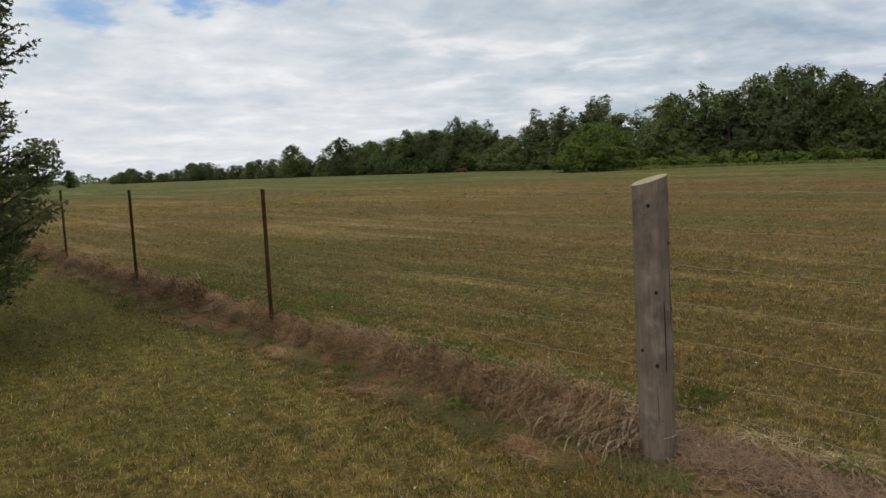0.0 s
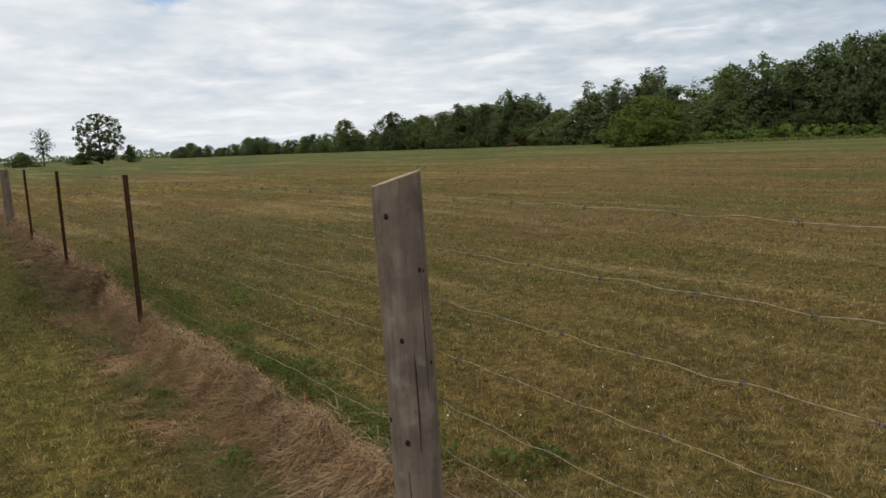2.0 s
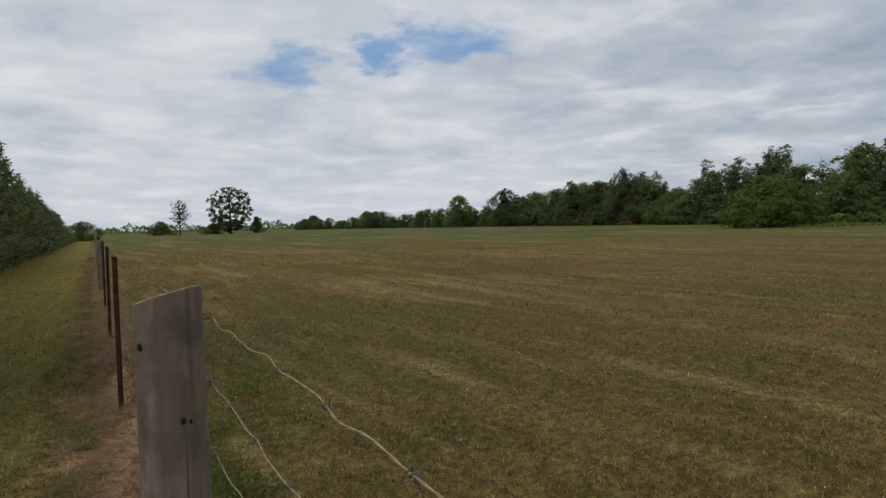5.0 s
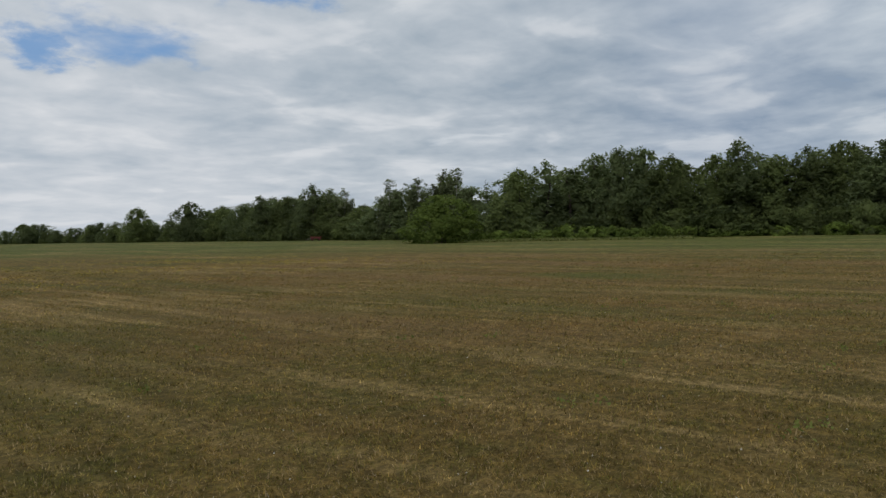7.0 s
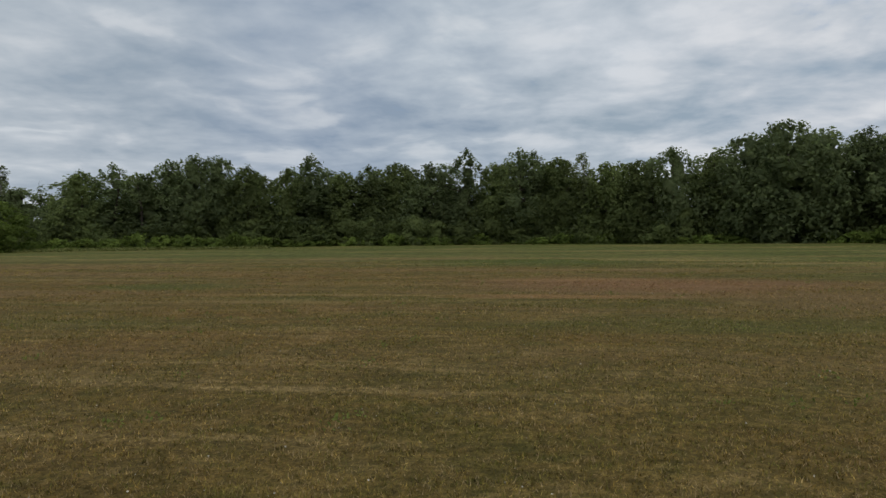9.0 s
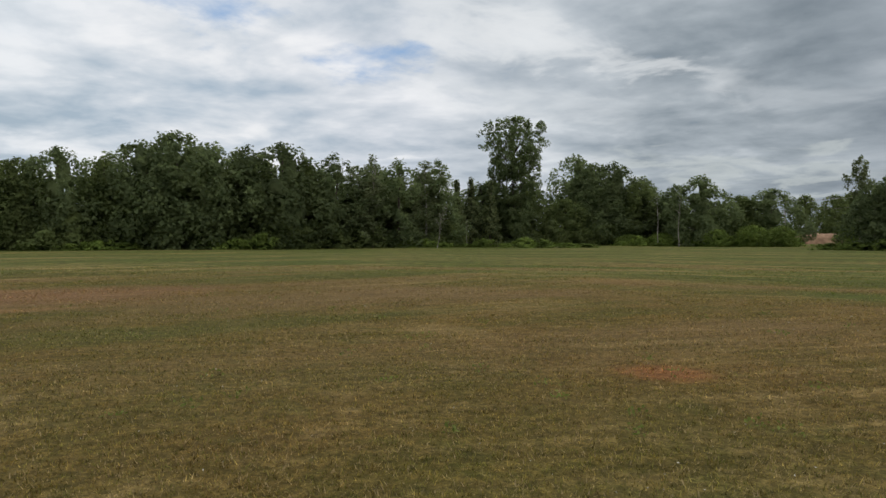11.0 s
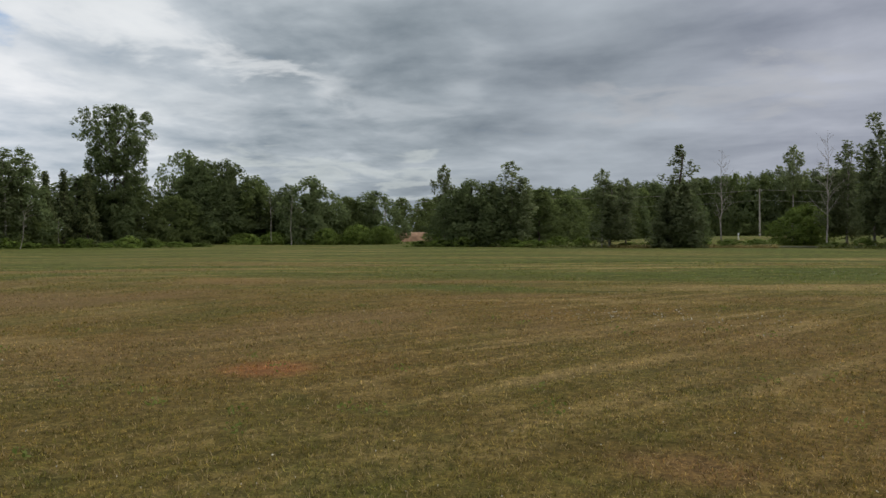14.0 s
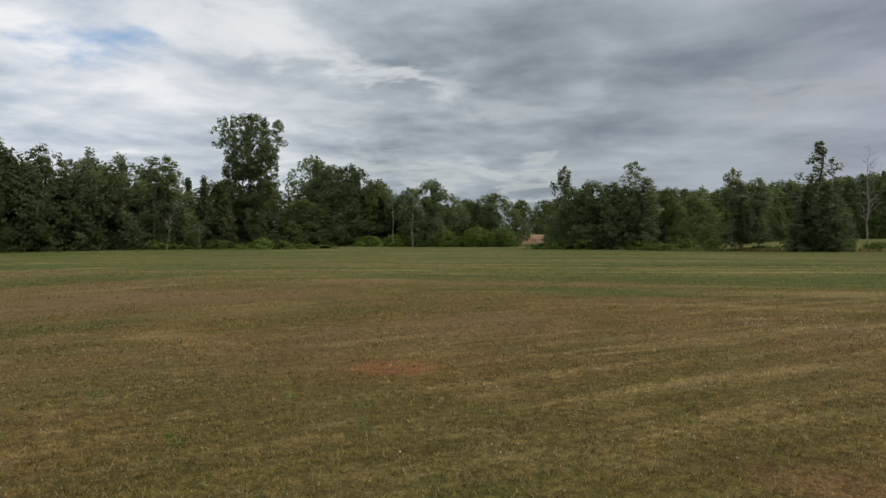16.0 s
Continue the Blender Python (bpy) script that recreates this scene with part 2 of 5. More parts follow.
# ---------------------------------------------------------------- materials
def field_colour(nt):
    """The colour of the turf at a place: mown field, lawn, dead strip under the fence, rows left by the mower."""
    pos = position(nt)
    x, y, z = split(nt, pos)
    # rows run along the fence, and slant where the mower turned at the south end
    bend = math_node(nt, "MULTIPLY", math_node(nt, "MINIMUM", math_node(nt, "ADD", y, 3.5), 0.0), -0.5)
    u = math_node(nt, "ADD", x, bend)
    flat = xyz(nt, x, y, 0.0)
    n1 = noise_node(nt, flat, 0.09, 3, 0.5)
    n2 = noise_node(nt, flat, 0.7, 4, 0.6)
    n3 = noise_node(nt, flat, 5.5, 4, 0.65)
    patch = noise_node(nt, flat, 0.21, 3, 0.55, 0.4)
    n4 = noise_node(nt, flat, 38.0, 3, 0.7)
    wob = math_node(nt, "ADD", u, math_node(nt, "MULTIPLY", n2, 0.5))
    row = noise_node(nt, xyz(nt, math_node(nt, "MULTIPLY", wob, 1.7), math_node(nt, "MULTIPLY", y, 0.11)), 1.0, 2, 0.5)
    row2 = noise_node(nt, xyz(nt, math_node(nt, "MULTIPLY", wob, 3.4), math_node(nt, "MULTIPLY", y, 0.35)), 1.0, 3, 0.6)
    dry = math_node(nt, "ADD", math_node(nt, "MULTIPLY", n2, 0.5), math_node(nt, "MULTIPLY", n3, 0.5))
    col = mix_col(nt, ramp_range(nt, dry, 0.39, 0.61), FIELD_OLIVE, FIELD_BROWN)
    col = mix_col(nt, ramp_range(nt, patch, 0.56, 0.34, 0.0, 0.5), col, FIELD_RUST)
    col = mix_col(nt, ramp_range(nt, n1, 0.44, 0.70, 0.0, 0.4), col, FIELD_GREEN)
    bits = noise_node(nt, flat, 1.3, 5, 0.65, 0.3)
    col = mix_col(nt, ramp_range(nt, bits, 0.53, 0.68, 0.0, 0.32), col, FIELD_STRAW)
    col = mix_col(nt, ramp_range(nt, bits, 0.46, 0.34, 0.0, 0.35), col, FIELD_GREEN)
    r2 = ramp_range(nt, row, 0.50, 0.64)
    rr = math_node(nt, "MULTIPLY", r2, ramp_range(nt, row2, 0.35, 0.65, 0.5, 1.0))
    col = mix_col(nt, math_node(nt, "MULTIPLY", rr, math_node(nt, "MULTIPLY", ramp_range(nt, math_node(nt, "ADD", math_node(nt, "MULTIPLY", patch, 0.6), math_node(nt, "MULTIPLY", n3, 0.4)), 0.38, 0.58, 0.16, 0.74), math_node(nt, "MULTIPLY", ramp_range(nt, u, 8.0, 15.0, 1.0, 0.38), math_node(nt, "MULTIPLY", ramp_range(nt, y, -6.0, 0.0, 0.95, 1.0), ramp_range(nt, math_node(nt, "ABSOLUTE", math_node(nt, "ADD", y, 4.5)), 1.0, 5.0, 0.3, 1.0))))), col, FIELD_STRAW)
    # far out the sward is longer and greener
    away = nt.nodes.new("ShaderNodeVectorMath")
    away.operation = "DISTANCE"
    link(nt, flat, away.inputs[0])
    away.inputs[1].default_value = (0, -2, 0)
    dist = away.outputs["Value"]
    edge = math_node(nt, "ADD", math_node(nt, "ADD", dist, math_node(nt, "MULTIPLY", n1, -22.0)), math_node(nt, "MULTIPLY", y, -0.5))
    far = ramp_range(nt, edge, 12.0, 34.0, 0.0, 0.92)
    # bands across the far turf, along the fence in the east and across it on the headland in the south
    head = ramp_range(nt, math_node(nt, "ADD", y, math_node(nt, "MULTIPLY", x, 0.25)), -18.0, -9.0, 1.0, 0.0)
    turned = math_node(nt, "ADD", math_node(nt, "MULTIPLY", y, 0.90), math_node(nt, "MULTIPLY", x, -0.42))
    turned2 = math_node(nt, "ADD", math_node(nt, "MULTIPLY", x, 0.90), math_node(nt, "MULTIPLY", y, 0.42))

    def bands(across, length, fx, fl, detail):
        across = math_node(nt, "ADD", across, math_node(nt, "MULTIPLY", n2, 0.9))
        return noise_node(nt, xyz(nt, math_node(nt, "MULTIPLY", across, fx), math_node(nt, "MULTIPLY", length, fl)), 1.0, detail, 0.62)

    def both(fx, fl, detail):
        east, south = bands(x, y, fx, fl, detail), bands(turned, turned2, fx, fl, detail)
        return math_node(nt, "ADD", math_node(nt, "MULTIPLY", east, math_node(nt, "SUBTRACT", 1.0, head)), math_node(nt, "MULTIPLY", south, head))

    wide, thin = both(0.20, 0.035, 4), both(0.55, 0.06, 5)
    sward = mix_col(nt, math_node(nt, "MULTIPLY", ramp_range(nt, wide, 0.42, 0.60), ramp_range(nt, dist, 35.0, 80.0, 1.0, 0.35)), FAR_GREEN, FAR_DRY)
    sward = mix_col(nt, ramp_range(nt, thin, 0.53, 0.62, 0.0, 0.55), sward, FAR_STRAW)
    sward = mix_col(nt, ramp_range(nt, thin, 0.47, 0.37, 0.0, 0.5), sward, FAR_GREEN)
    col = mix_col(nt, far, col, sward)
    mid_band = math_node(nt, "MULTIPLY", ramp_range(nt, dist, 9.0, 20.0), ramp_range(nt, thin, 0.55, 0.64, 0.0, 0.5))
    col = mix_col(nt, mid_band, col, FIELD_STRAW)
    col = mix_col(nt, math_node(nt, "MULTIPLY", ramp_range(nt, dist, 3.0, 11.0), ramp_range(nt, wide, 0.49, 0.37, 0.0, 0.52)), col, FIELD_GREEN)
    col = mix_col(nt, math_node(nt, "MULTIPLY", math_node(nt, "MULTIPLY", ramp_range(nt, dist, 5.0, 14.0), ramp_range(nt, dist, 30.0, 55.0, 1.0, 0.2)), ramp_range(nt, wide, 0.50, 0.62, 0.0, 0.6)), col, FIELD_PINK)
    near = math_node(nt, "MULTIPLY", ramp_range(nt, x, 4.0, 11.0, 0.24, 0.0), math_node(nt, "MULTIPLY", ramp_range(nt, y, -4.0, -1.0), ramp_range(nt, y, 7.0, 14.0, 1.0, 0.0)))
    col = mix_col(nt, near, col, FIELD_SHADY)
    grain = noise_node(nt, xyz(nt, math_node(nt, "MULTIPLY", x, 1.6), math_node(nt, "MULTIPLY", y, 1.6)), 1.0, 5, 0.72)
    g = ramp_range(nt, grain, 0.34, 0.66, 0.66, 1.36)
    col = mix_col(nt, ramp_range(nt, dist, 14.0, 40.0), col, mix_col(nt, 1.0, col, xyz(nt, g, g, g), "MULTIPLY"))
    # bare reddish patch in the turf, and a dry pinkish belt
    for cx, cy, sx, sy, c, k in BARE:
        ex = math_node(nt, "POWER", math_node(nt, "DIVIDE", math_node(nt, "SUBTRACT", x, cx), sx), 2.0)
        ey = math_node(nt, "POWER", math_node(nt, "DIVIDE", math_node(nt, "SUBTRACT", y, cy), sy), 2.0)
        e = math_node(nt, "ADD", math_node(nt, "ADD", ex, ey), math_node(nt, "MULTIPLY", n3, 1.6))
        col = mix_col(nt, ramp_range(nt, e, 0.7, 1.9, k, 0.0), col, c)
    # lawn west of the fence
    ln = math_node(nt, "ADD", math_node(nt, "MULTIPLY", n2, 0.55), math_node(nt, "MULTIPLY", n3, 0.45))
    lawn = mix_col(nt, ramp_range(nt, ln, 0.40, 0.66), LAWN_GREEN, LAWN_DRY)
    # greener past the corner post, its colour brightened against the spruces' shade
    lawn = mix_col(nt, ramp_range(nt, y, 0.5, 6.0, 0.0, 0.6), lawn, LAWN_FRESH_LIT)
    # sunlight on the farther lawn, put into its colour
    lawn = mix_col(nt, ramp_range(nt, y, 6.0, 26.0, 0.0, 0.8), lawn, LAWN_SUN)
    xe = math_node(nt, "ADD", x, math_node(nt, "MULTIPLY", math_node(nt, "SUBTRACT", n2, 0.5), 0.5))
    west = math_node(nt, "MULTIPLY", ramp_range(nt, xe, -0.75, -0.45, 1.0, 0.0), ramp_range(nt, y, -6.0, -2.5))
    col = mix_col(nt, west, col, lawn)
    # dead growth under the wire
    band = math_node(nt, "MULTIPLY", ramp_range(nt, xe, -0.40, -0.14), ramp_range(nt, xe, 0.30, 0.55, 1.0, 0.0))
    band = math_node(nt, "MULTIPLY", band, ramp_range(nt, y, -2.8, -2.0))
    col = mix_col(nt, math_node(nt, "MULTIPLY", band, 0.9), col, mix_col(nt, n3, DEAD_DARK, DEAD_PALE))
    # small dark and pale tussocks, and faint lines along the mower's way
    spots = ramp_range(nt, noise_node(nt, flat, 11.0, 4, 0.7), 0.34, 0.66, 0.70, 1.32)
    lines = ramp_range(nt, noise_node(nt, xyz(nt, math_node(nt, "MULTIPLY", wob, 5.0), math_node(nt, "MULTIPLY", y, 0.9)), 1.0, 4, 0.65), 0.32, 0.68, 0.82, 1.18)
    k = math_node(nt, "MULTIPLY", spots, lines)
    col = mix_col(nt, 1.0, col, xyz(nt, k, k, k), "MULTIPLY")
    return col, (n2, n3, n4, dist)


FIELD_OLIVE, FIELD_BROWN, FIELD_GREEN = (0.124, 0.096, 0.023), (0.188, 0.123, 0.037), (0.086, 0.098, 0.021)
FIELD_SHADY = (0.078, 0.080, 0.020)
FIELD_RUST, FIELD_PINK = (0.188, 0.110, 0.037), (0.222, 0.142, 0.064)
FIELD_STRAW, FAR_STRAW = (0.360, 0.258, 0.108), (0.30, 0.245, 0.085)
FAR_GREEN, FAR_DRY = (0.094, 0.122, 0.026), (0.182, 0.160, 0.046)
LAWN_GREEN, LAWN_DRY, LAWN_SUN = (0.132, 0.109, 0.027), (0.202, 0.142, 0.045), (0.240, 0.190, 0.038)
LAWN_FRESH_LIT = (0.156, 0.146, 0.031)
DEAD_DARK, DEAD_PALE = (0.13, 0.080, 0.040), (0.28, 0.180, 0.090)
BARE = [(4.75, -8.55, 0.66, 0.58, (0.33, 0.135, 0.055), 0.72), (20.5, -4.5, 3.6, 6.5, (0.25, 0.135, 0.07), 0.75),
        (17.5, -13.0, 4.0, 2.2, (0.23, 0.15, 0.07), 0.5),
        (7.3, -20.5, 3.6, 1.5, (0.080, 0.112, 0.021), 0.75), (2.0, -18.3, 2.2, 0.6, (0.30, 0.215, 0.085), 0.55),
        (8.9, -8.8, 1.4, 0.6, (0.30, 0.21, 0.085), 0.5), (15.6, -20.5, 3.0, 1.2, (0.26, 0.155, 0.062), 0.6),
        (19.2, 8.6, 1.8, 3.4, (0.085, 0.110, 0.022), 0.65), (35.0, -0.7, 5.0, 7.0, (0.080, 0.112, 0.021), 0.7),
        (16.7, 3.0, 0.35, 4.5, (0.31, 0.215, 0.085), 0.6), (16.4, -2.3, 0.7, 3.4, (0.33, 0.185, 0.080), 0.7),
        (22.3, -2.4, 0.9, 3.6, (0.32, 0.19, 0.085), 0.6), (0.3, -6.9, 0.6, 0.4, (0.24, 0.13, 0.06), 0.5)]


def ground_build(nt):
    col, (n2, n3, n4, dist) = field_colour(nt)
    shade = ramp_range(nt, n4, 0.25, 0.75, 0.40, 1.10)
    col = mix_col(nt, 1.0, col, xyz(nt, shade, shade, shade), "MULTIPLY")
    bump = math_node(nt, "ADD", math_node(nt, "MULTIPLY", n3, 0.6), math_node(nt, "MULTIPLY", n4, 0.4))
    return col, (bump, 0.8, 0.06)


def blade_build(nt):
    col, (n2, n3, n4, dist) = field_colour(nt)
    tuft = ramp_range(nt, noise_node(nt, position(nt), 24.0, 3, 0.6), 0.36, 0.64, 0.70, 1.34)
    col = mix_col(nt, 1.0, col, xyz(nt, tuft, tuft, tuft), "MULTIPLY")
    r = island(nt)
    near = ramp_range(nt, dist, 5.0, 26.0, 1.0, 0.0)
    k = ramp_range(nt, math_node(nt, "POWER", r, 2.0), 0.0, 1.0, math_node(nt, "SUBTRACT", 1.05, math_node(nt, "MULTIPLY", near, 0.46)), math_node(nt, "ADD", 1.40, math_node(nt, "MULTIPLY", near, 0.80)), False)
    col = mix_col(nt, 1.0, col, xyz(nt, k, k, k), "MULTIPLY")
    r2 = math_node(nt, "FRACT", math_node(nt, "MULTIPLY", r, 17.3))
    col = mix_col(nt, ramp_range(nt, r2, 0.78, 0.84, 0.0, 0.6), col, (0.42, 0.325, 0.190))
    return mix_col(nt, ramp_range(nt, r2, 0.36, 0.26, 0.0, 0.42), col, (0.160, 0.180, 0.042)), None


def leaf_build(dark, light, spread=0.25, size=0.8, share=0.55):
    def build(nt):
        r = island(nt)
        n = ramp_range(nt, noise_node(nt, position(nt), size, 3, 0.6), 0.3, 0.7)
        t = math_node(nt, "ADD", math_node(nt, "MULTIPLY", r, 1 - share), math_node(nt, "MULTIPLY", n, share))
        col = mix_col(nt, ramp_range(nt, t, 0.12, 0.88), dark, light)
        k = ramp_range(nt, each(nt), 0.0, 1.0, 1 - spread, 1 + spread, False)
        return mix_col(nt, 1.0, col, xyz(nt, k, k, math_node(nt, "MULTIPLY", k, 0.9)), "MULTIPLY"), None
    return build


def bark_build(dark, light, scale=9.0, stretch=0.18):
    def build(nt):
        x, y, z = split(nt, local(nt))
        v = xyz(nt, x, y, math_node(nt, "MULTIPLY", z, stretch))
        n = noise_node(nt, v, scale, 6, 0.65)
        return mix_col(nt, ramp_range(nt, n, 0.35, 0.68), dark, light), (n, 0.6, 0.02)
    return build


def post_build(nt):
    x, y, z = split(nt, local(nt))
    v = xyz(nt, x, y, math_node(nt, "MULTIPLY", z, 0.055))
    grain = noise_node(nt, v, 95.0, 6, 0.72, 1.2)
    wide = noise_node(nt, v, 24.0, 5, 0.65, 0.9)
    blot = noise_node(nt, local(nt), 5.0, 4, 0.6)
    g = math_node(nt, "ADD", math_node(nt, "MULTIPLY", grain, 0.5), math_node(nt, "MULTIPLY", wide, 0.5))
    col = mix_col(nt, ramp_range(nt, g, 0.22, 0.78), (0.118, 0.088, 0.067), (0.290, 0.228, 0.180))
    col = mix_col(nt, ramp_range(nt, blot, 0.42, 0.62, 0.0, 0.6), col, (0.098, 0.076, 0.062))
    stain = noise_node(nt, xyz(nt, x, y, math_node(nt, "MULTIPLY", z, 0.22)), 13.0, 5, 0.65, 0.5)
    col = mix_col(nt, ramp_range(nt, stain, 0.50, 0.66, 0.0, 0.5), col, (0.085, 0.066, 0.054))
    col = mix_col(nt, ramp_range(nt, noise_node(nt, local(nt), 9.0, 4, 0.6), 0.56, 0.70, 0.0, 0.6), col, (0.27, 0.235, 0.205))
    return col, (g, 0.6, 0.006)


def endgrain_build(nt):
    x, y, z = split(nt, local(nt))
    rad = math_node(nt, "SQRT", math_node(nt, "ADD", math_node(nt, "POWER", x, 2.0), math_node(nt, "POWER", y, 2.0)))
    ring = math_node(nt, "SINE", math_node(nt, "MULTIPLY", rad, 700.0))
    n = noise_node(nt, local(nt), 40.0, 4, 0.6)
    t = math_node(nt, "ADD", math_node(nt, "MULTIPLY", ring, 0.18), n)
    return mix_col(nt, ramp_range(nt, t, 0.3, 0.8), (0.26, 0.21, 0.12), (0.50, 0.43, 0.27)), (t, 0.4, 0.004)


def rust_build(nt):
    n = noise_node(nt, local(nt), 30.0, 6, 0.7)
    m = noise_node(nt, local(nt), 5.0, 3, 0.5)
    t = math_node(nt, "ADD", math_node(nt, "MULTIPLY", n, 0.6), math_node(nt, "MULTIPLY", m, 0.4))
    return mix_col(nt, ramp_range(nt, t, 0.38, 0.64), (0.030, 0.018, 0.010), (0.105, 0.048, 0.020)), (n, 0.4, 0.003)


def wire_build(nt):
    n = noise_node(nt, local(nt), 60.0, 4, 0.6)
    return mix_col(nt, n, (0.20, 0.152, 0.088), (0.42, 0.335, 0.205)), None


def straw_build(dark, light):
    def build(nt):
        r = island(nt)
        n = noise_node(nt, position(nt), 2.2, 3, 0.6)
        t = math_node(nt, "ADD", math_node(nt, "MULTIPLY", r, 0.6), math_node(nt, "MULTIPLY", n, 0.5))
        return mix_col(nt, ramp_range(nt, t, 0.2, 0.9), dark, light), None
    return build


def speck_build(a, b, scale):
    def build(nt):
        n = noise_node(nt, local(nt), scale, 5, 0.6)
        return mix_col(nt, ramp_range(nt, n, 0.35, 0.65), a, b), (n, 0.4, 0.02)
    return build


M = {
    "turf": material("turf", ground_build, 0.95, spec=0.1),
    "blade": material("grass_blade", blade_build, 0.8, spec=0.1, thin=0.3),
    "straw": material("dead_straw", straw_build((0.14, 0.080, 0.038), (0.47, 0.285, 0.132)), 0.8, spec=0.2),
    "pale_straw": material("pale_straw", straw_build((0.24, 0.170, 0.098), (0.54, 0.410, 0.250)), 0.7, spec=0.3),
    "tall_grass": material("tall_grass", straw_build((0.080, 0.100, 0.026), (0.19, 0.200, 0.060)), 0.8, thin=0.3),
    "seeding": material("seeding_grass", straw_build((0.15, 0.125, 0.045), (0.33, 0.265, 0.105)), 0.8, thin=0.3),
    "olive": material("olive_grass", straw_build((0.088, 0.086, 0.027), (0.28, 0.225, 0.080)), 0.8, thin=0.3),
    "seed": material("dead_stalks", straw_build((0.076, 0.046, 0.026), (0.52, 0.330, 0.172)), 0.85, spec=0.2),
    "thatch": material("brown_thatch", straw_build((0.085, 0.054, 0.034), (0.36, 0.235, 0.140)), 0.85, spec=0.2),
    "weed": material("weed_leaf", leaf_build((0.100, 0.130, 0.034), (0.185, 0.215, 0.065)), 0.7, spec=0.15, thin=0.4),
    "leaf_dark": material("leaf_dark", leaf_build((0.088, 0.116, 0.059), (0.136, 0.169, 0.081)), 0.75, spec=0.1, thin=0.55),
    "leaf_mid": material("leaf_mid", leaf_build((0.086, 0.112, 0.046), (0.140, 0.173, 0.068)), 0.75, spec=0.1, thin=0.55),
    "leaf_grey": material("leaf_grey", leaf_build((0.100, 0.122, 0.069), (0.168, 0.195, 0.109)), 0.75, spec=0.1, thin=0.55),
    "leaf_light": material("leaf_light", leaf_build((0.082, 0.120, 0.028), (0.142, 0.190, 0.046)), 0.75, spec=0.1, thin=0.4),
    "needle": material("spruce_needle", leaf_build((0.040, 0.058, 0.032), (0.180, 0.205, 0.095), 0.2, 4.0, 0.75), 0.7, spec=0.15, thin=0.5),
    "bark": material("bark", bark_build((0.035, 0.028, 0.022), (0.13, 0.105, 0.085)), 0.9),
    "birch": material("pale_bark", bark_build((0.17, 0.15, 0.13), (0.38, 0.35, 0.31)), 0.8),
    "post": material("weathered_wood", post_build, 0.85, spec=0.2),
    "endgrain": material("sawn_end", endgrain_build, 0.8),
    "dark_wood": material("dark_crack", lambda nt: ((0.02, 0.015, 0.012), None), 0.95),
    "rust": material("rusted_steel", rust_build, 0.8, 0.2),
    "barb": material("dull_barb", speck_build((0.085, 0.08, 0.075), (0.20, 0.19, 0.175), 80.0), 0.65, 0.3),
    "wire": material("galvanised_wire", wire_build, 0.65, 0.0),
    "clover": material("clover_head", straw_build((0.36, 0.35, 0.30), (0.58, 0.57, 0.50)), 0.8),
    "yellow": material("yellow_petals", straw_build((0.38, 0.29, 0.03), (0.58, 0.45, 0.06)), 0.7),
    "asphalt": material("worn_asphalt", speck_build((0.13, 0.13, 0.13), (0.24, 0.235, 0.225), 2.5), 0.9),
    "earth": material("tan_earth", speck_build((0.20, 0.12, 0.075), (0.32, 0.205, 0.13), 0.9), 0.95),
    "red": material("faded_red_paint", speck_build((0.13, 0.034, 0.028), (0.21, 0.055, 0.045), 3.0), 0.6),
    "rubber": material("rubber", speck_build((0.015, 0.015, 0.015), (0.035, 0.033, 0.03), 9.0), 0.9),
    "white": material("white_paint", speck_build((0.55, 0.55, 0.53), (0.75, 0.75, 0.73), 4.0), 0.6),
    "pole": material("silvered_pole", bark_build((0.20, 0.18, 0.16), (0.38, 0.355, 0.32), 6.0), 0.9),
}


# ---------------------------------------------------------------- mesh helpers
RNG = np.random.default_rng(7)


def mesh_of(name, verts, faces, mat, smooth=False):
    """faces: an (n, k) array of corner numbers."""
    me = bpy.data.meshes.new(name)
    verts = np.asarray(verts, np.float32)
    faces = np.asarray(faces, np.int32)
    n, k = faces.shape
    me.vertices.add(len(verts))
    me.vertices.foreach_set("co", verts.ravel())
    me.loops.add(n * k)
    me.loops.foreach_set("vertex_index", faces.ravel())
    me.polygons.add(n)
    me.polygons.foreach_set("loop_start", np.arange(0, n * k, k, dtype=np.int32))
    me.polygons.foreach_set("use_smooth", np.full(n, smooth))
    me.update(calc_edges=True)
    me.materials.append(mat)
    return me


def bm_mesh(name, bm, mat, smooth=False):
    me = bpy.data.meshes.new(name)
    for f in bm.faces:
        f.smooth = smooth
    bm.to_mesh(me)
    bm.free()
    me.materials.append(mat)
    return me


def part(name, me, parent, label="", m=None):
    ob = new(name, me)
    ob.parent = parent
    if m is not None:
        ob.matrix_basis = m
    return tagged(ob, label)


def thing(name, label, category, m=None, group="", kind="", data=None):
    ob = new(name, data)
    if m is not None:
        ob.matrix_basis = m
    return tagged(ob, label, category, group, kind)


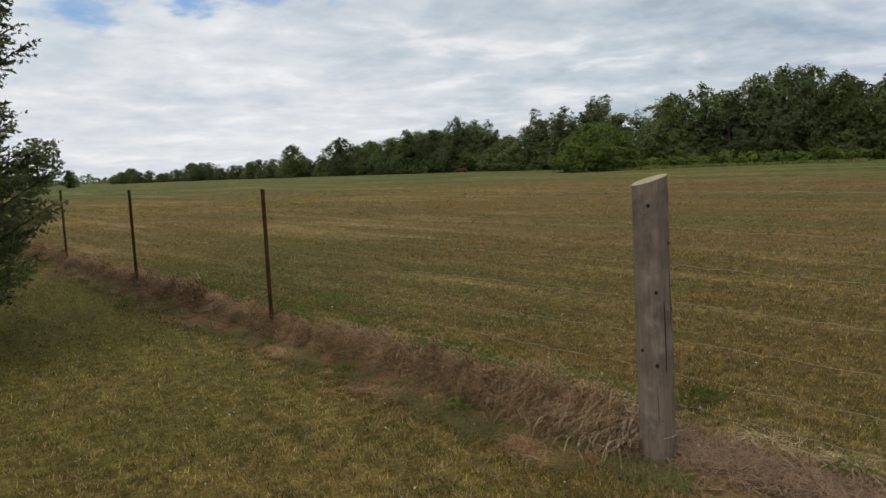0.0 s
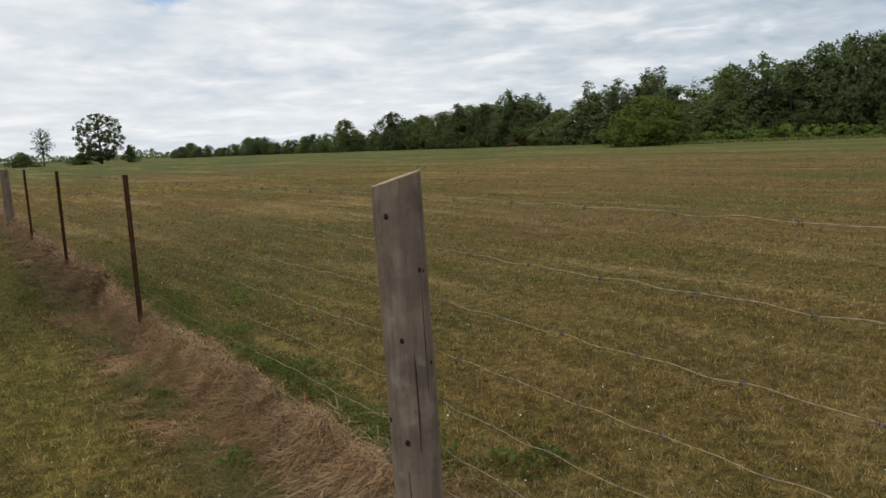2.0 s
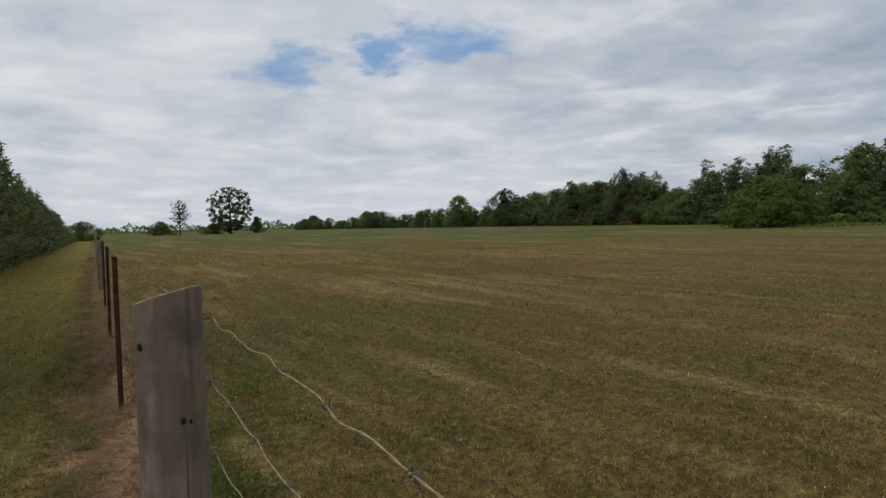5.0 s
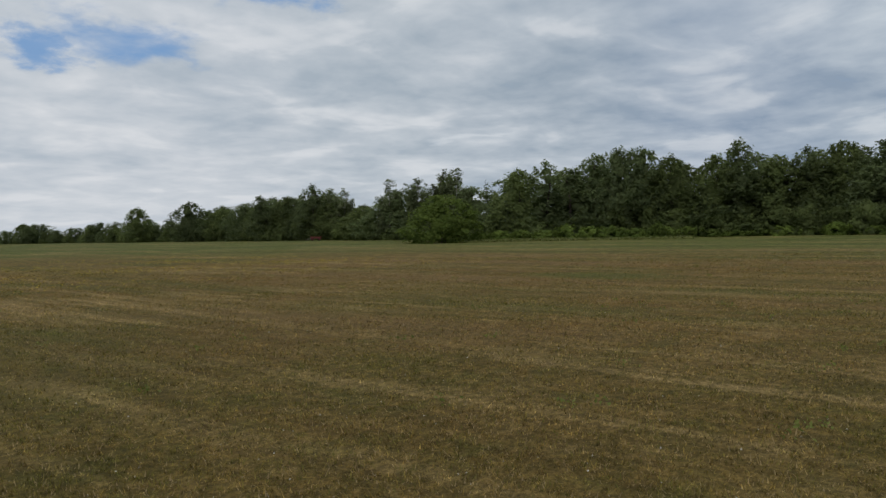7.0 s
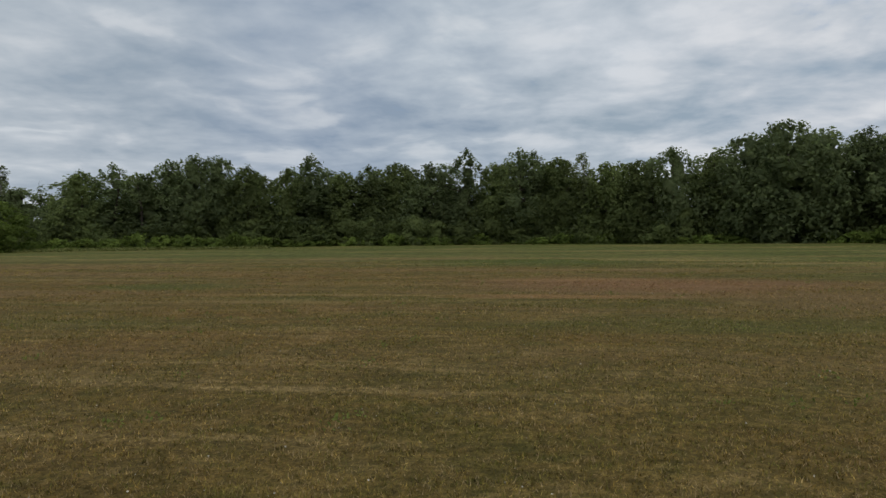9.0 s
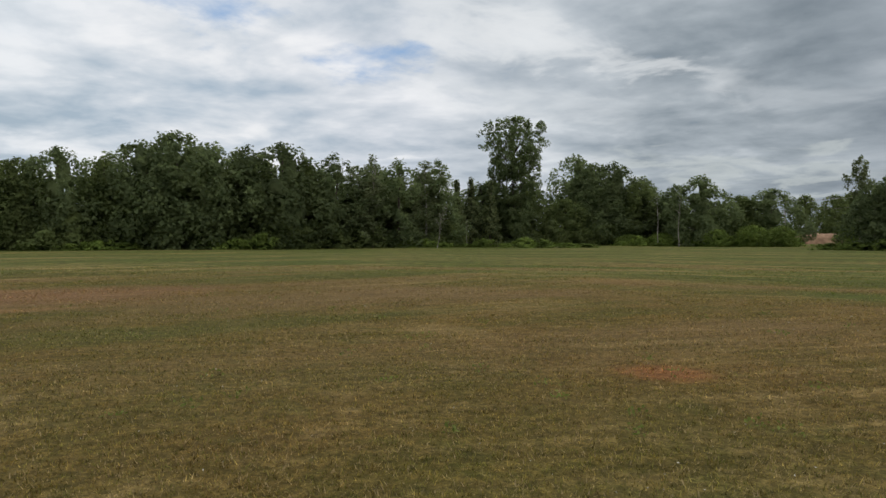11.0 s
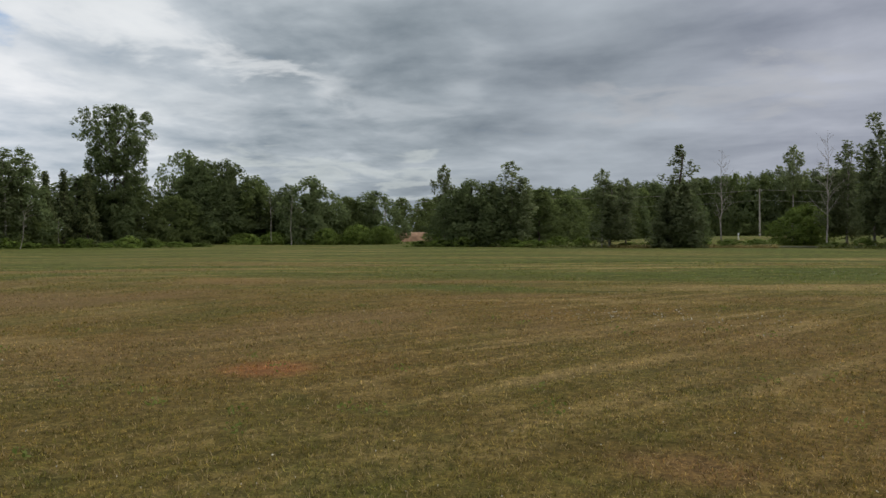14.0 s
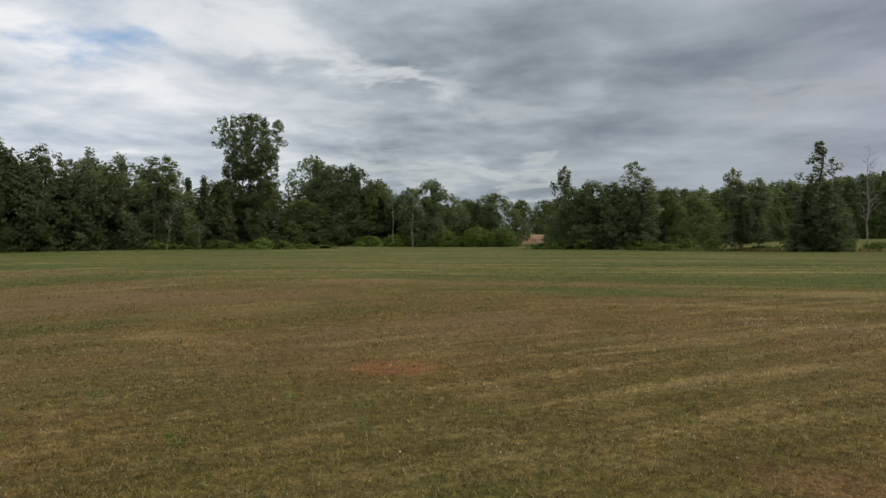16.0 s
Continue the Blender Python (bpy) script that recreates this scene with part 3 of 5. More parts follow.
def tube(points, radii, sides=6):
    """Vertices and quads of a tube along a line of points."""
    pts = np.asarray(points, float)
    n = len(pts)
    radii = np.broadcast_to(np.asarray(radii, float), (n,))
    tan = np.gradient(pts, axis=0)
    tan /= np.linalg.norm(tan, axis=1, keepdims=True) + 1e-9
    ref = np.where(np.abs(tan[:, 2:3]) > 0.9, np.array([[1.0, 0, 0]]), np.array([[0, 0, 1.0]]))
    a = np.cross(tan, ref)
    a /= np.linalg.norm(a, axis=1, keepdims=True) + 1e-9
    b = np.cross(tan, a)
    ang = np.linspace(0, 2 * np.pi, sides, endpoint=False)
    ring = a[:, None] * np.cos(ang)[None, :, None] + b[:, None] * np.sin(ang)[None, :, None]
    v = (pts[:, None] + ring * radii[:, None, None]).reshape(-1, 3)
    i = np.arange(n - 1)[:, None] * sides
    j = np.arange(sides)[None]
    k = (j + 1) % sides
    f = np.stack([i + j, i + k, i + sides + k, i + sides + j], -1).reshape(-1, 4)
    return v, f


def joined(pieces):
    vs, fs, n = [], [], 0
    for v, f in pieces:
        vs.append(v)
        fs.append(f + n)
        n += len(v)
    return np.concatenate(vs), np.concatenate(fs)


def unit(v):
    return v / (np.linalg.norm(v, axis=-1, keepdims=True) + 1e-9)


def kites(centres, size, rng, up=0.75, thin=0.66, out=None):
    """A folded leaf-shaped quad at every centre."""
    n = len(centres)
    turn = rng.normal(size=(n, 3)) * (1.0 if out is None else 0.42)
    nrm = unit(turn + np.array([0, 0, up]) + (0 if out is None else out))
    a = unit(np.cross(nrm, rng.normal(size=(n, 3))))
    b = np.cross(nrm, a)
    s = (size * rng.uniform(0.6, 1.3, n))[:, None]
    v = np.stack([centres - a * s * 0.5, centres + b * s * thin * 0.5 + nrm * s * 0.08, centres + a * s * 0.5,
                  centres - b * s * thin * 0.5 + nrm * s * 0.08], 1).reshape(-1, 3)
    return v, np.arange(4 * n).reshape(-1, 4)


def smooth_step(v, a, b):
    t = np.clip((v - a) / (b - a), 0, 1)
    return t * t * (3 - 2 * t)


def height(x, y):
    """The lie of the land: near flat, with a low bank along the road in the south."""
    x, y = np.asarray(x, float), np.asarray(y, float)
    r = np.hypot(x, y)
    h = 0.012 * np.sin(x * 1.7 + 0.6) * np.sin(y * 1.3) * smooth_step(r, 1, 4)
    h = h + 0.05 * np.sin(x * 0.21 + 1.0) * np.sin(y * 0.17 + 2.0) * smooth_step(r, 12, 40)
    bank = smooth_step(-y, 98, 130) * (1 - smooth_step(x, 8, 40))
    return h + 1.0 * bank


def spot(az, dist):
    """A place at a compass angle (degrees, anticlockwise from the fence's line) and a distance from the gap in the fence."""
    a = radians(az)
    return -0.1 - math.sin(a) * dist, -2.1 + math.cos(a) * dist


# ---------------------------------------------------------------- ground
def make_ground():
    rings = np.concatenate([[0.0], np.geomspace(0.6, 4500, 84)])
    seg = 144
    ang = np.linspace(0, 2 * np.pi, seg, endpoint=False)
    x = rings[1:, None] * np.cos(ang)
    y = rings[1:, None] * np.sin(ang) - 2
    v = np.stack([x, y, height(x, y)], -1).reshape(-1, 3)
    i = np.arange(len(rings) - 2)[:, None] * seg
    j = np.arange(seg)[None]
    k = (j + 1) % seg
    f = np.stack([i + j, i + seg + j, i + seg + k, i + k], -1).reshape(-1, 4)
    v = np.vstack([v, [[0, -2, height(0, -2)]]])
    c = len(v) - 1
    cap = np.array([[c, int(a), int((a + 1) % seg), c] for a in range(seg)])
    me = bpy.data.meshes.new("ground")
    me.from_pydata(v.tolist(), [], [tuple(q) for q in f.tolist()] + [tuple(q[:3]) for q in cap.tolist()])
    me.materials.append(M["turf"])
    for p in me.polygons:
        p.use_smooth = True
    return tagged(new("ground", me), "mown hay field with straw rows, green lawn beyond the fence", "field", kind="structure")


make_ground()


# ---------------------------------------------------------------- fence
def make_corner_post():
    post = thing("corner_post", "thick weathered grey wooden corner post with a slanted top", "fence post", pose(0.035, -0.018, 0, -1.1, -0.7, 0))
    seg, rows = 48, 44
    ang = np.linspace(0, 2 * np.pi, seg, endpoint=False)
    v = []
    for i in range(rows + 1):
        t = i / rows
        for a in ang:
            g = noise.noise((math.cos(a) * 7, math.sin(a) * 7, t * 0.8)) * 0.0032 + noise.noise((math.cos(a) * 1.6, math.sin(a) * 1.6, t * 3)) * 0.005
            r = 0.080 - 0.003 * t + g
            px, py = r * math.cos(a), r * math.sin(a)
            top = 1.281 + 0.27 * (0.85 * px - 0.52 * py)
            z = -0.15 + t * (top + 0.15)
            v.append((px, py, z))
    v = np.array(v)
    i = np.arange(rows)[:, None] * seg
    j = np.arange(seg)[None]
    f = np.stack([i + j, i + (j + 1) % seg, i + seg + (j + 1) % seg, i + seg + j], -1).reshape(-1, 4)
    part("trunk", mesh_of("post_trunk", v, f, M["post"], True), post)
    bm = bmesh.new()
    ring = [bm.verts.new((v[rows * seg + k][0] * 0.985, v[rows * seg + k][1] * 0.985, v[rows * seg + k][2] + 0.003)) for k in range(seg)]
    base = [bm.verts.new(v[rows * seg + k]) for k in range(seg)]
    mid = bm.verts.new((0, 0, 1.285))
    for k in range(seg):
        bm.faces.new((base[k], base[(k + 1) % seg], ring[(k + 1) % seg], ring[k]))
        bm.faces.new((ring[k], ring[(k + 1) % seg], mid))
    part("sawn_top", bm_mesh("sawn_top", bm, M["endgrain"]), post, "pale slanted sawn end grain")

    def on_side(deg, z, depth=0.0):
        a = radians(deg)
        return Vector(((0.079 + depth) * math.cos(a), (0.079 + depth) * math.sin(a), z)), a

    # knots
    for deg, z, r in ((-150, 1.172, 0.009), (-80, 1.00, 0.009), (-68, 0.995, 0.006), (-134, 0.785, 0.009), (172, 0.52, 0.009), (-139, 0.455, 0.010), (-128, 0.20, 0.008), (-60, 0.70, 0.006)):
        c, a = on_side(deg, z)
        bm = bmesh.new()
        bmesh.ops.create_uvsphere(bm, u_segments=12, v_segments=6, radius=r * 0.85)
        bmesh.ops.transform(bm, matrix=Matrix.Translation(c) @ Matrix.Rotation(a, 4, "Z") @ Matrix.Diagonal((0.50, 1, 1.2, 1)), verts=bm.verts)
        part("knot", bm_mesh("knot", bm, M["dark_wood"], True), post, "dark knot")
    # drying cracks
    for deg, z0, z1, w in ((-108, 0.42, 0.74, 0.0013), (-78, 0.60, 1.08, 0.0005), (-140, 0.05, 0.36, 0.0012)):
        n = 14
        v, f = [], []
        for k in range(n + 1):
            t = k / n
            z = z0 + (z1 - z0) * t
            half = w * math.sin(math.pi * min(1, t + 0.03)) + 0.0003
            bend = 0.03 * math.sin(t * 5 + deg) * 0.4
            for s, d in ((-1, 0.0022), (1, 0.0022), (0, -0.012)):
                a = radians(deg) + bend + s * half / 0.079
                r = 0.0800 - 0.003 * z / 1.28 + d
                v.append((r * math.cos(a), r * math.sin(a), z))
        for k in range(n):
            b = 3 * k
            f += [(b, b + 1, b + 4, b + 3), (b + 1, b + 2, b + 5, b + 4), (b + 2, b, b + 3, b + 5)]
        part("crack", mesh_of("crack", v, f, M["dark_wood"]), post, "long drying crack")
    # staples over the wires
    for z in STRANDS:
        v, f = tube([(0.060, 0.028, z + 0.008), (0.098, 0.030, z + 0.006), (0.102, 0.030, z), (0.098, 0.030, z - 0.006), (0.060, 0.028, z - 0.008)], 0.0022, 6)
        part("staple", mesh_of("staple", v, f, M["wire"], True), post, "steel staple")
    # a loose end of wire tied round the foot
    turn = np.radians(np.linspace(-128, -52, 12))
    tie = [(0.0835 * math.cos(a), 0.0835 * math.sin(a), 0.118 + 0.006 * k / 11) for k, a in enumerate(turn)]
    for r, z in ((0.096, 0.130), (0.108, 0.148), (0.113, 0.172), (0.107, 0.194), (0.097, 0.204), (0.090, 0.196)):
        tie.append((r * math.cos(radians(-50)), r * math.sin(radians(-50)), z))
    part("wire_tie", mesh_of("wire_tie", *tube(tie, 0.0019, 6), M["wire"], True), post, "pale curled end of tie wire")
    return post


STRANDS = [1.224, 1.060, 0.892, 0.722, 0.552, 0.390, 0.245]
make_corner_post()


def make_round_post(x, y, h, r, label, lean=0.0):
    post = thing("wooden_post", label, "fence post", pose(x, y, float(height(x, y)), lean, lean * 0.6, y * 37 % 360), "posts along the fence")
    seg, rows = 20, 14
    v = []
    for i in range(rows + 1):
        for k in range(seg):
            a = 2 * math.pi * k / seg
            g = noise.noise((math.cos(a) * 5 + y, math.sin(a) * 5, i * 0.1)) * 0.005
            v.append(((r + g) * math.cos(a), (r + g) * math.sin(a), -0.15 + (h + 0.15) * i / rows))
    i = np.arange(rows)[:, None] * seg
    j = np.arange(seg)[None]
    f = np.stack([i + j, i + (j + 1) % seg, i + seg + (j + 1) % seg, i + seg + j], -1).reshape(-1, 4)
    part("trunk", mesh_of("round_trunk", v, f, M["post"], True), post)
    bm = bmesh.new()
    top = [bm.verts.new(v[rows * seg + k]) for k in range(seg)]
    mid = bm.verts.new((0, 0, h + 0.006))
    for k in range(seg):
        bm.faces.new((top[k], top[(k + 1) % seg], mid))
    part("sawn_top", bm_mesh("round_top", bm, M["endgrain"]), post)


for n, y in enumerate((16.05, 32.4, 48.6, 65.0, 81.0, 97.0, 113.0)):
    make_round_post(0.0, y, 1.25 + 0.03 * (n % 3), 0.085, "weathered grey round wooden fence post", 0.8)
make_round_post(0.06, -2.36, 1.14, 0.062, "short weathered end post that holds the wires")


def stud_mesh():
    bm = bmesh.new()
    bmesh.ops.create_cube(bm, size=1.0, matrix=Matrix.Diagonal((0.010, 0.008, 0.014, 1)))
    bmesh.ops.bevel(bm, geom=bm.edges[:], offset=0.002, segments=1, affect="EDGES")
    return bm_mesh("stud", bm, M["rust"])


STUD = stud_mesh()


def make_t_post(y, lean):
    post = thing("steel_post", "rusted brown steel T-post standing in dead grass", "fence post", pose(0.0, y, float(height(0, y)), lean, -lean * 0.5, 0), "steel posts along the fence")
    prof = [(-0.018, 0.0), (0.018, 0.0), (0.018, 0.004), (0.0035, 0.006), (0.003, 0.036), (-0.003, 0.036), (-0.0035, 0.006), (-0.018, 0.004)]
    bm = bmesh.new()
    lo = [bm.verts.new((x, -yy, -0.3)) for x, yy in prof]
    hi = [bm.verts.new((x, -yy, 1.262)) for x, yy in prof]
    k = len(prof)
    for i in range(k):
        bm.faces.new((lo[i], lo[(i + 1) % k], hi[(i + 1) % k], hi[i]))
    bm.faces.new(hi)
    part("stem", bm_mesh("t_stem", bm, M["rust"]), post)
    for i in range(22 if y < 13 else 0):
        part("stud", STUD, post, m=Matrix.Translation((0, 0.003, 0.16 + i * 0.05)))


LINE = [(3.93, 0.4), (7.85, -0.5), (11.8, 0.3), (20.2, 0.5), (24.3, -0.4), (28.4, 0.6)] + [(y, 0.4) for y in (36.5, 40.6, 44.6, 52.7, 56.8, 60.9, 69, 73, 77)]
for y, lean in LINE:
    make_t_post(y, lean)


def barb_mesh():
    pieces = []
    t = np.linspace(0, 4 * np.pi, 22)
    coil = np.stack([0.0040 * np.cos(t), (t / (4 * np.pi) - 0.5) * 0.014, 0.0040 * np.sin(t)], -1)
    pieces.append(tube(coil, 0.0011, 5))
    for s, o, q in ((1, -0.007, 0.5), (-1, -0.004, 2.2), (1, 0.004, 3.6), (-1, 0.007, 5.2)):
        d = np.array([math.cos(q), 0.35 * s, math.sin(q)])
        p0 = np.array([0, o, 0]) + d * 0.003
        pieces.append(tube([p0, p0 + d * 0.005, p0 + d * 0.010], [0.0011, 0.0010, 0.0002], 5))
    return mesh_of("barb", *joined(pieces), M["barb"], True)


def wire_x(y):
    return 0.115 - 0.093 * float(smooth_step(np.array(y), 0.1, 3.7)) if y > 0.1 else 0.115


def make_wires():
    barb = barb_mesh()
    for s, z in enumerate(STRANDS):
        w = thing("barbed_wire", "slack twisted galvanised barbed wire stapled to the posts", "barbed wire", group="strands of the fence")
        rng = random.Random(40 + s)
        ph = [rng.uniform(0, 6) for _ in range(6)]

        def mid(y):
            near = 1.0 if y < 16 else 0.0
            wave = 0.0024 * math.sin(y * 23 + ph[0]) + 0.0018 * math.sin(y * 37 + ph[1]) + 0.0015 * math.sin(y * 6.1 + ph[2])
            side = 0.0025 * math.sin(y * 21 + ph[3]) + 0.003 * math.sin(y * 6.3 + ph[4])
            span = (y % 3.93) / 3.93 if y > 0 else (-y) / 2.36
            sag = -0.012 * 4 * span * (1 - span) * (1 if y > 0 else 0.6)
            return np.array([wire_x(y) + side * near, y, z + wave * near + sag])

        pieces = []
        ys = np.arange(-2.36, 1.6, 0.011)
        c = np.array([mid(y) for y in ys])
        for k in (0, math.pi):
            a = ys * 2 * np.pi / 0.075 + k
            pieces.append(tube(c + np.stack([0.0007 * np.cos(a), 0 * a, 0.0007 * np.sin(a)], -1), 0.0009, 5))
        ys = np.concatenate([np.arange(1.594, 16, 0.05), np.arange(16, 113.2, 0.9)])
        pieces.append(tube([mid(y) for y in ys], 0.0008, 4))
        part("strand", mesh_of("strand", *joined(pieces), M["wire"], True), w)
        y = -2.282 + (0.0, -0.008, 0.12, 0.06, 0.19, 0.10, 0.02)[s]
        while y < 7.5:
            m = Matrix.Translation(mid(y)) @ Matrix.Rotation(rng.uniform(0, 6), 4, "Y") @ Matrix.Rotation(rng.uniform(-0.2, 0.2), 4, "Z")
            part("barb", barb, w, m=m)
            y += 0.257 + rng.uniform(-0.012, 0.012)


make_wires()


# ---------------------------------------------------------------- trees
def limb_line(p0, p1, rng, n=5, bow=0.06):
    t = np.linspace(0, 1, n)[:, None]
    d = np.linalg.norm(p1 - p0)
    off = rng.normal(size=3) * bow * d
    return p0 + (p1 - p0) * t + off * np.sin(t * np.pi) + np.array([0, 0, 0.10 * d]) * np.sin(t * np.pi) * 0.5


SHAPES = {
    "round": lambda s: np.sqrt(np.clip(1 - (2 * s - 1) ** 2, 0, 1)) ** 0.8,
    "dome": lambda s: np.sqrt(np.clip(1 - s ** 2.4, 0, 1)) * (0.80 + 0.20 * np.minimum(1, s * 4)),
    "edge": lambda s: (1 - s) ** 0.42 * (0.82 + 0.18 * np.minimum(1, s * 4)),
    "spire": lambda s: (1 - s) ** 0.56 * (0.88 + 0.12 * np.sin(s * 19)),
    "oval": lambda s: np.sqrt(np.clip(1 - (2 * s - 1) ** 2, 0, 1)) ** 0.6,
    "flame": lambda s: np.sqrt(np.clip(1 - np.abs(1.6 * s - 0.6) ** 2.0, 0, 1)),
    "fan": lambda s: (0.66 + 0.36 * np.minimum(1, s * 1.5)) * np.sqrt(np.clip(1 - np.clip((s - 0.62) / 0.38, 0, 1) ** 2.6, 0, 1)),
    "cone": lambda s: 1 - s * 0.96,
    "tuft": lambda s: np.sqrt(np.clip(1 - (2 * s - 1) ** 2, 0, 1)),
}


def ico_ball():
    bm = bmesh.new()
    bmesh.ops.create_icosphere(bm, subdivisions=2, radius=1.0)
    v = np.array([q.co[:] for q in bm.verts])
    f = np.array([[q.index for q in face.verts] for face in bm.faces])
    bm.free()
    return v, f


ICO, ICO_FACES = ico_ball()


def leaf_cloud(centres, size, rng, out, lobe):
    """A small three-cornered leaf at every centre, shaded along its bough."""
    n = len(centres)
    nrm = unit(rng.normal(size=(n, 3)) * 0.8 + np.array([0, 0, 0.35]) + out)
    a = unit(np.cross(nrm, rng.normal(size=(n, 3))))
    b = np.cross(nrm, a)
    s = (size * rng.uniform(0.6, 1.35, n))[:, None]
    v = np.stack([centres - a * s * 0.42 - b * s * 0.3, centres + a * s * 0.42 - b * s * 0.3, centres + b * s * 0.62], 1).reshape(-1, 3)
    soft = np.repeat(unit(0.35 * nrm + lobe), 3, axis=0)
    return v, np.arange(3 * n).reshape(-1, 3), soft


def tree_meshes(name, H, R, low, shape, clumps, leaves, leaf, rc, leaf_mat, bark, seed, stems=1, rough=0.3, fill=0.5, trunk_r=0.018, limbs=8, leaders=None, core=0.23, plume=0.8):
    """Trunk and crown of a tree H high and 2R wide, whose leaves begin at low*H."""
    rng = np.random.default_rng(seed)
    pts, out, lobes, cs, lump_v, lump_n = [], [], [], [], [], []
    for (lx, ly, z0, z1, lr) in leaders or [(0, 0, low, 1.0, 1.0)]:
        n = max(6, int(clumps / len(leaders or [1])))
        s = (np.arange(n) + rng.random(n)) / n
        a = rng.uniform(0, 2 * np.pi, n)
        lop = 1 + rough * np.sin(a * 2 + seed + lx * 5) * np.sin(s * 7 + seed * 1.7)
        rcs = rc * rng.uniform(0.65, 1.35, n) * (1.0 - 0.35 * s ** 2)
        rad = np.maximum(R * lr * SHAPES[shape](s) * rng.uniform(fill, 1.0, n) ** 0.5 * lop - rcs * 0.55, 0)
        zc = z0 * H + s * (H * (z1 - z0) - rc * 0.35)
        c = np.stack([lx * R + rad * np.cos(a), ly * R + rad * np.sin(a), zc], -1)
        cs.append(c)
        per = rng.poisson(leaves * (rcs / rc) ** 2)
        i = np.repeat(np.arange(n), per)
        d = unit(rng.normal(size=(len(i), 3)) + np.array([0, 0, 0.05]))
        rr = rng.uniform(0.1, 1, len(i)) ** 0.5
        p = c[i] + d * (rcs[i] * rr)[:, None] * np.array([1.0, 1.0, plume])
        p[:, 2] = np.maximum(p[:, 2], 0.1)
        axis = unit(p - np.array([lx * R, ly * R, H * (z0 + 0.35 * (z1 - z0))]))
        pts.append(p)
        out.append(unit(d + 0.6 * axis))
        # dense foliage in the heart of the crown
        for q in np.linspace(0.06, 0.86, 9) if core > 0.2 else ():
            e = float(SHAPES[shape](np.array(q)))
            turn = rng.uniform(0, 6.28)
            r = core * R * lr * e + 0.1 * rc
            mid = np.array([lx * R + 0.22 * R * lr * e * math.cos(turn), ly * R + 0.22 * R * lr * e * math.sin(turn), H * (z0 + q * (z1 - z0))])
            ball = ICO * (1 + rng.normal(size=(len(ICO), 1)) * 0.20)
            lump_v.append(mid + ball * r * np.array([1, 1, min(1.0, 0.13 * H * (z1 - z0) / r)]))
            lump_n.append(unit(ICO + rng.normal(size=ICO.shape) * 0.35 + np.array([0, 0, 0.8])))
        lobes.append(unit(0.45 * d + 0.9 * axis + np.array([0, 0, 0.7])))
    c = np.concatenate(cs)
    v, f, soft = leaf_cloud(np.concatenate(pts), leaf, rng, np.concatenate(out), np.concatenate(lobes))
    if lump_v:
        lv = np.maximum(np.concatenate(lump_v), np.array([-1e3, -1e3, 0.05]))
        lf = (ICO_FACES[None] + len(ICO) * np.arange(len(lump_v))[:, None, None]).reshape(-1, 3)
        f = np.concatenate([f, lf + len(v)])
        v, soft = np.concatenate([v, lv]), np.concatenate([soft, np.concatenate(lump_n)])
    crown = mesh_of(name + "_crown", v, f, leaf_mat)
    crown.shade_smooth()
    crown.normals_split_custom_set_from_vertices(soft)
    pieces = []
    for k in range(stems):
        off = rng.normal(size=2) * (0.0 if stems == 1 else 0.09 * R)
        lean = rng.normal(size=2) * (0.03 if stems == 1 else 0.10) * H * 0.5
        z = np.linspace(-0.1, H * 0.9, 9)
        t = z / H
        wob = np.cumsum(rng.normal(size=(9, 2)) * 0.008 * H, 0)
        line = np.stack([off[0] + lean[0] * t + wob[:, 0] * t, off[1] + lean[1] * t + wob[:, 1] * t, z], -1)
        pieces.append(tube(line, trunk_r * H * (1 - t * 0.9) * (1.0 if stems == 1 else 0.7), 6))
        for q in rng.choice(len(c), min(len(c), limbs), replace=False):
            i = int(np.clip(np.searchsorted(z, c[q][2] * 0.72), 1, 7))
            pieces.append(tube(limb_line(line[i], c[q], rng), np.linspace(trunk_r * H * 0.32, trunk_r * H * 0.06, 5), 4))
    trunk = mesh_of(name + "_trunk", *joined(pieces), bark, True)
    return trunk, crown


def bare_mesh(name, H, R, seed, bark, low=0.25, boughs=40, trunk_r=0.0075):
    rng = np.random.default_rng(seed)
    z = np.linspace(-0.1, H, 12)
    wob = np.cumsum(rng.normal(size=(12, 2)) * 0.006 * H, 0)
    line = np.stack([wob[:, 0], wob[:, 1], z], -1)
    pieces = [tube(line, trunk_r * H * (1 - 0.93 * z / H), 7)]
    for k in range(boughs):
        t = low + (1 - low) * (k / boughs) * 0.96
        p = np.array([np.interp(t * H, z, line[:, 0]), np.interp(t * H, z, line[:, 1]), t * H])
        a = rng.uniform(0, 2 * np.pi)
        L = R * (1 - t) ** 0.5 * rng.uniform(0.5, 1.1)
        e = p + np.array([math.cos(a) * L, math.sin(a) * L, L * rng.uniform(0.6, 1.4)])
        ln = limb_line(p, e, rng)
        r0 = trunk_r * H * (1 - t) * 0.38 + 0.008
        pieces.append(tube(ln, np.linspace(r0, 0.008, 5), 5))
        for m in range(6):
            q = ln[1 + m % 4]
            e2 = q + unit(rng.normal(size=3) + np.array([math.cos(a), math.sin(a), 0.9])) * L * rng.uniform(0.25, 0.5)
            pieces.append(tube(limb_line(q, e2, rng, 4), np.linspace(r0 * 0.45, 0.006, 4), 4))
    return mesh_of(name, *joined(pieces), bark, True)


KINDS = {}


def kind(name, label, category, H, W, trunk, crown):
    KINDS.setdefault(name, []).append((label, category, H, W, trunk, crown))


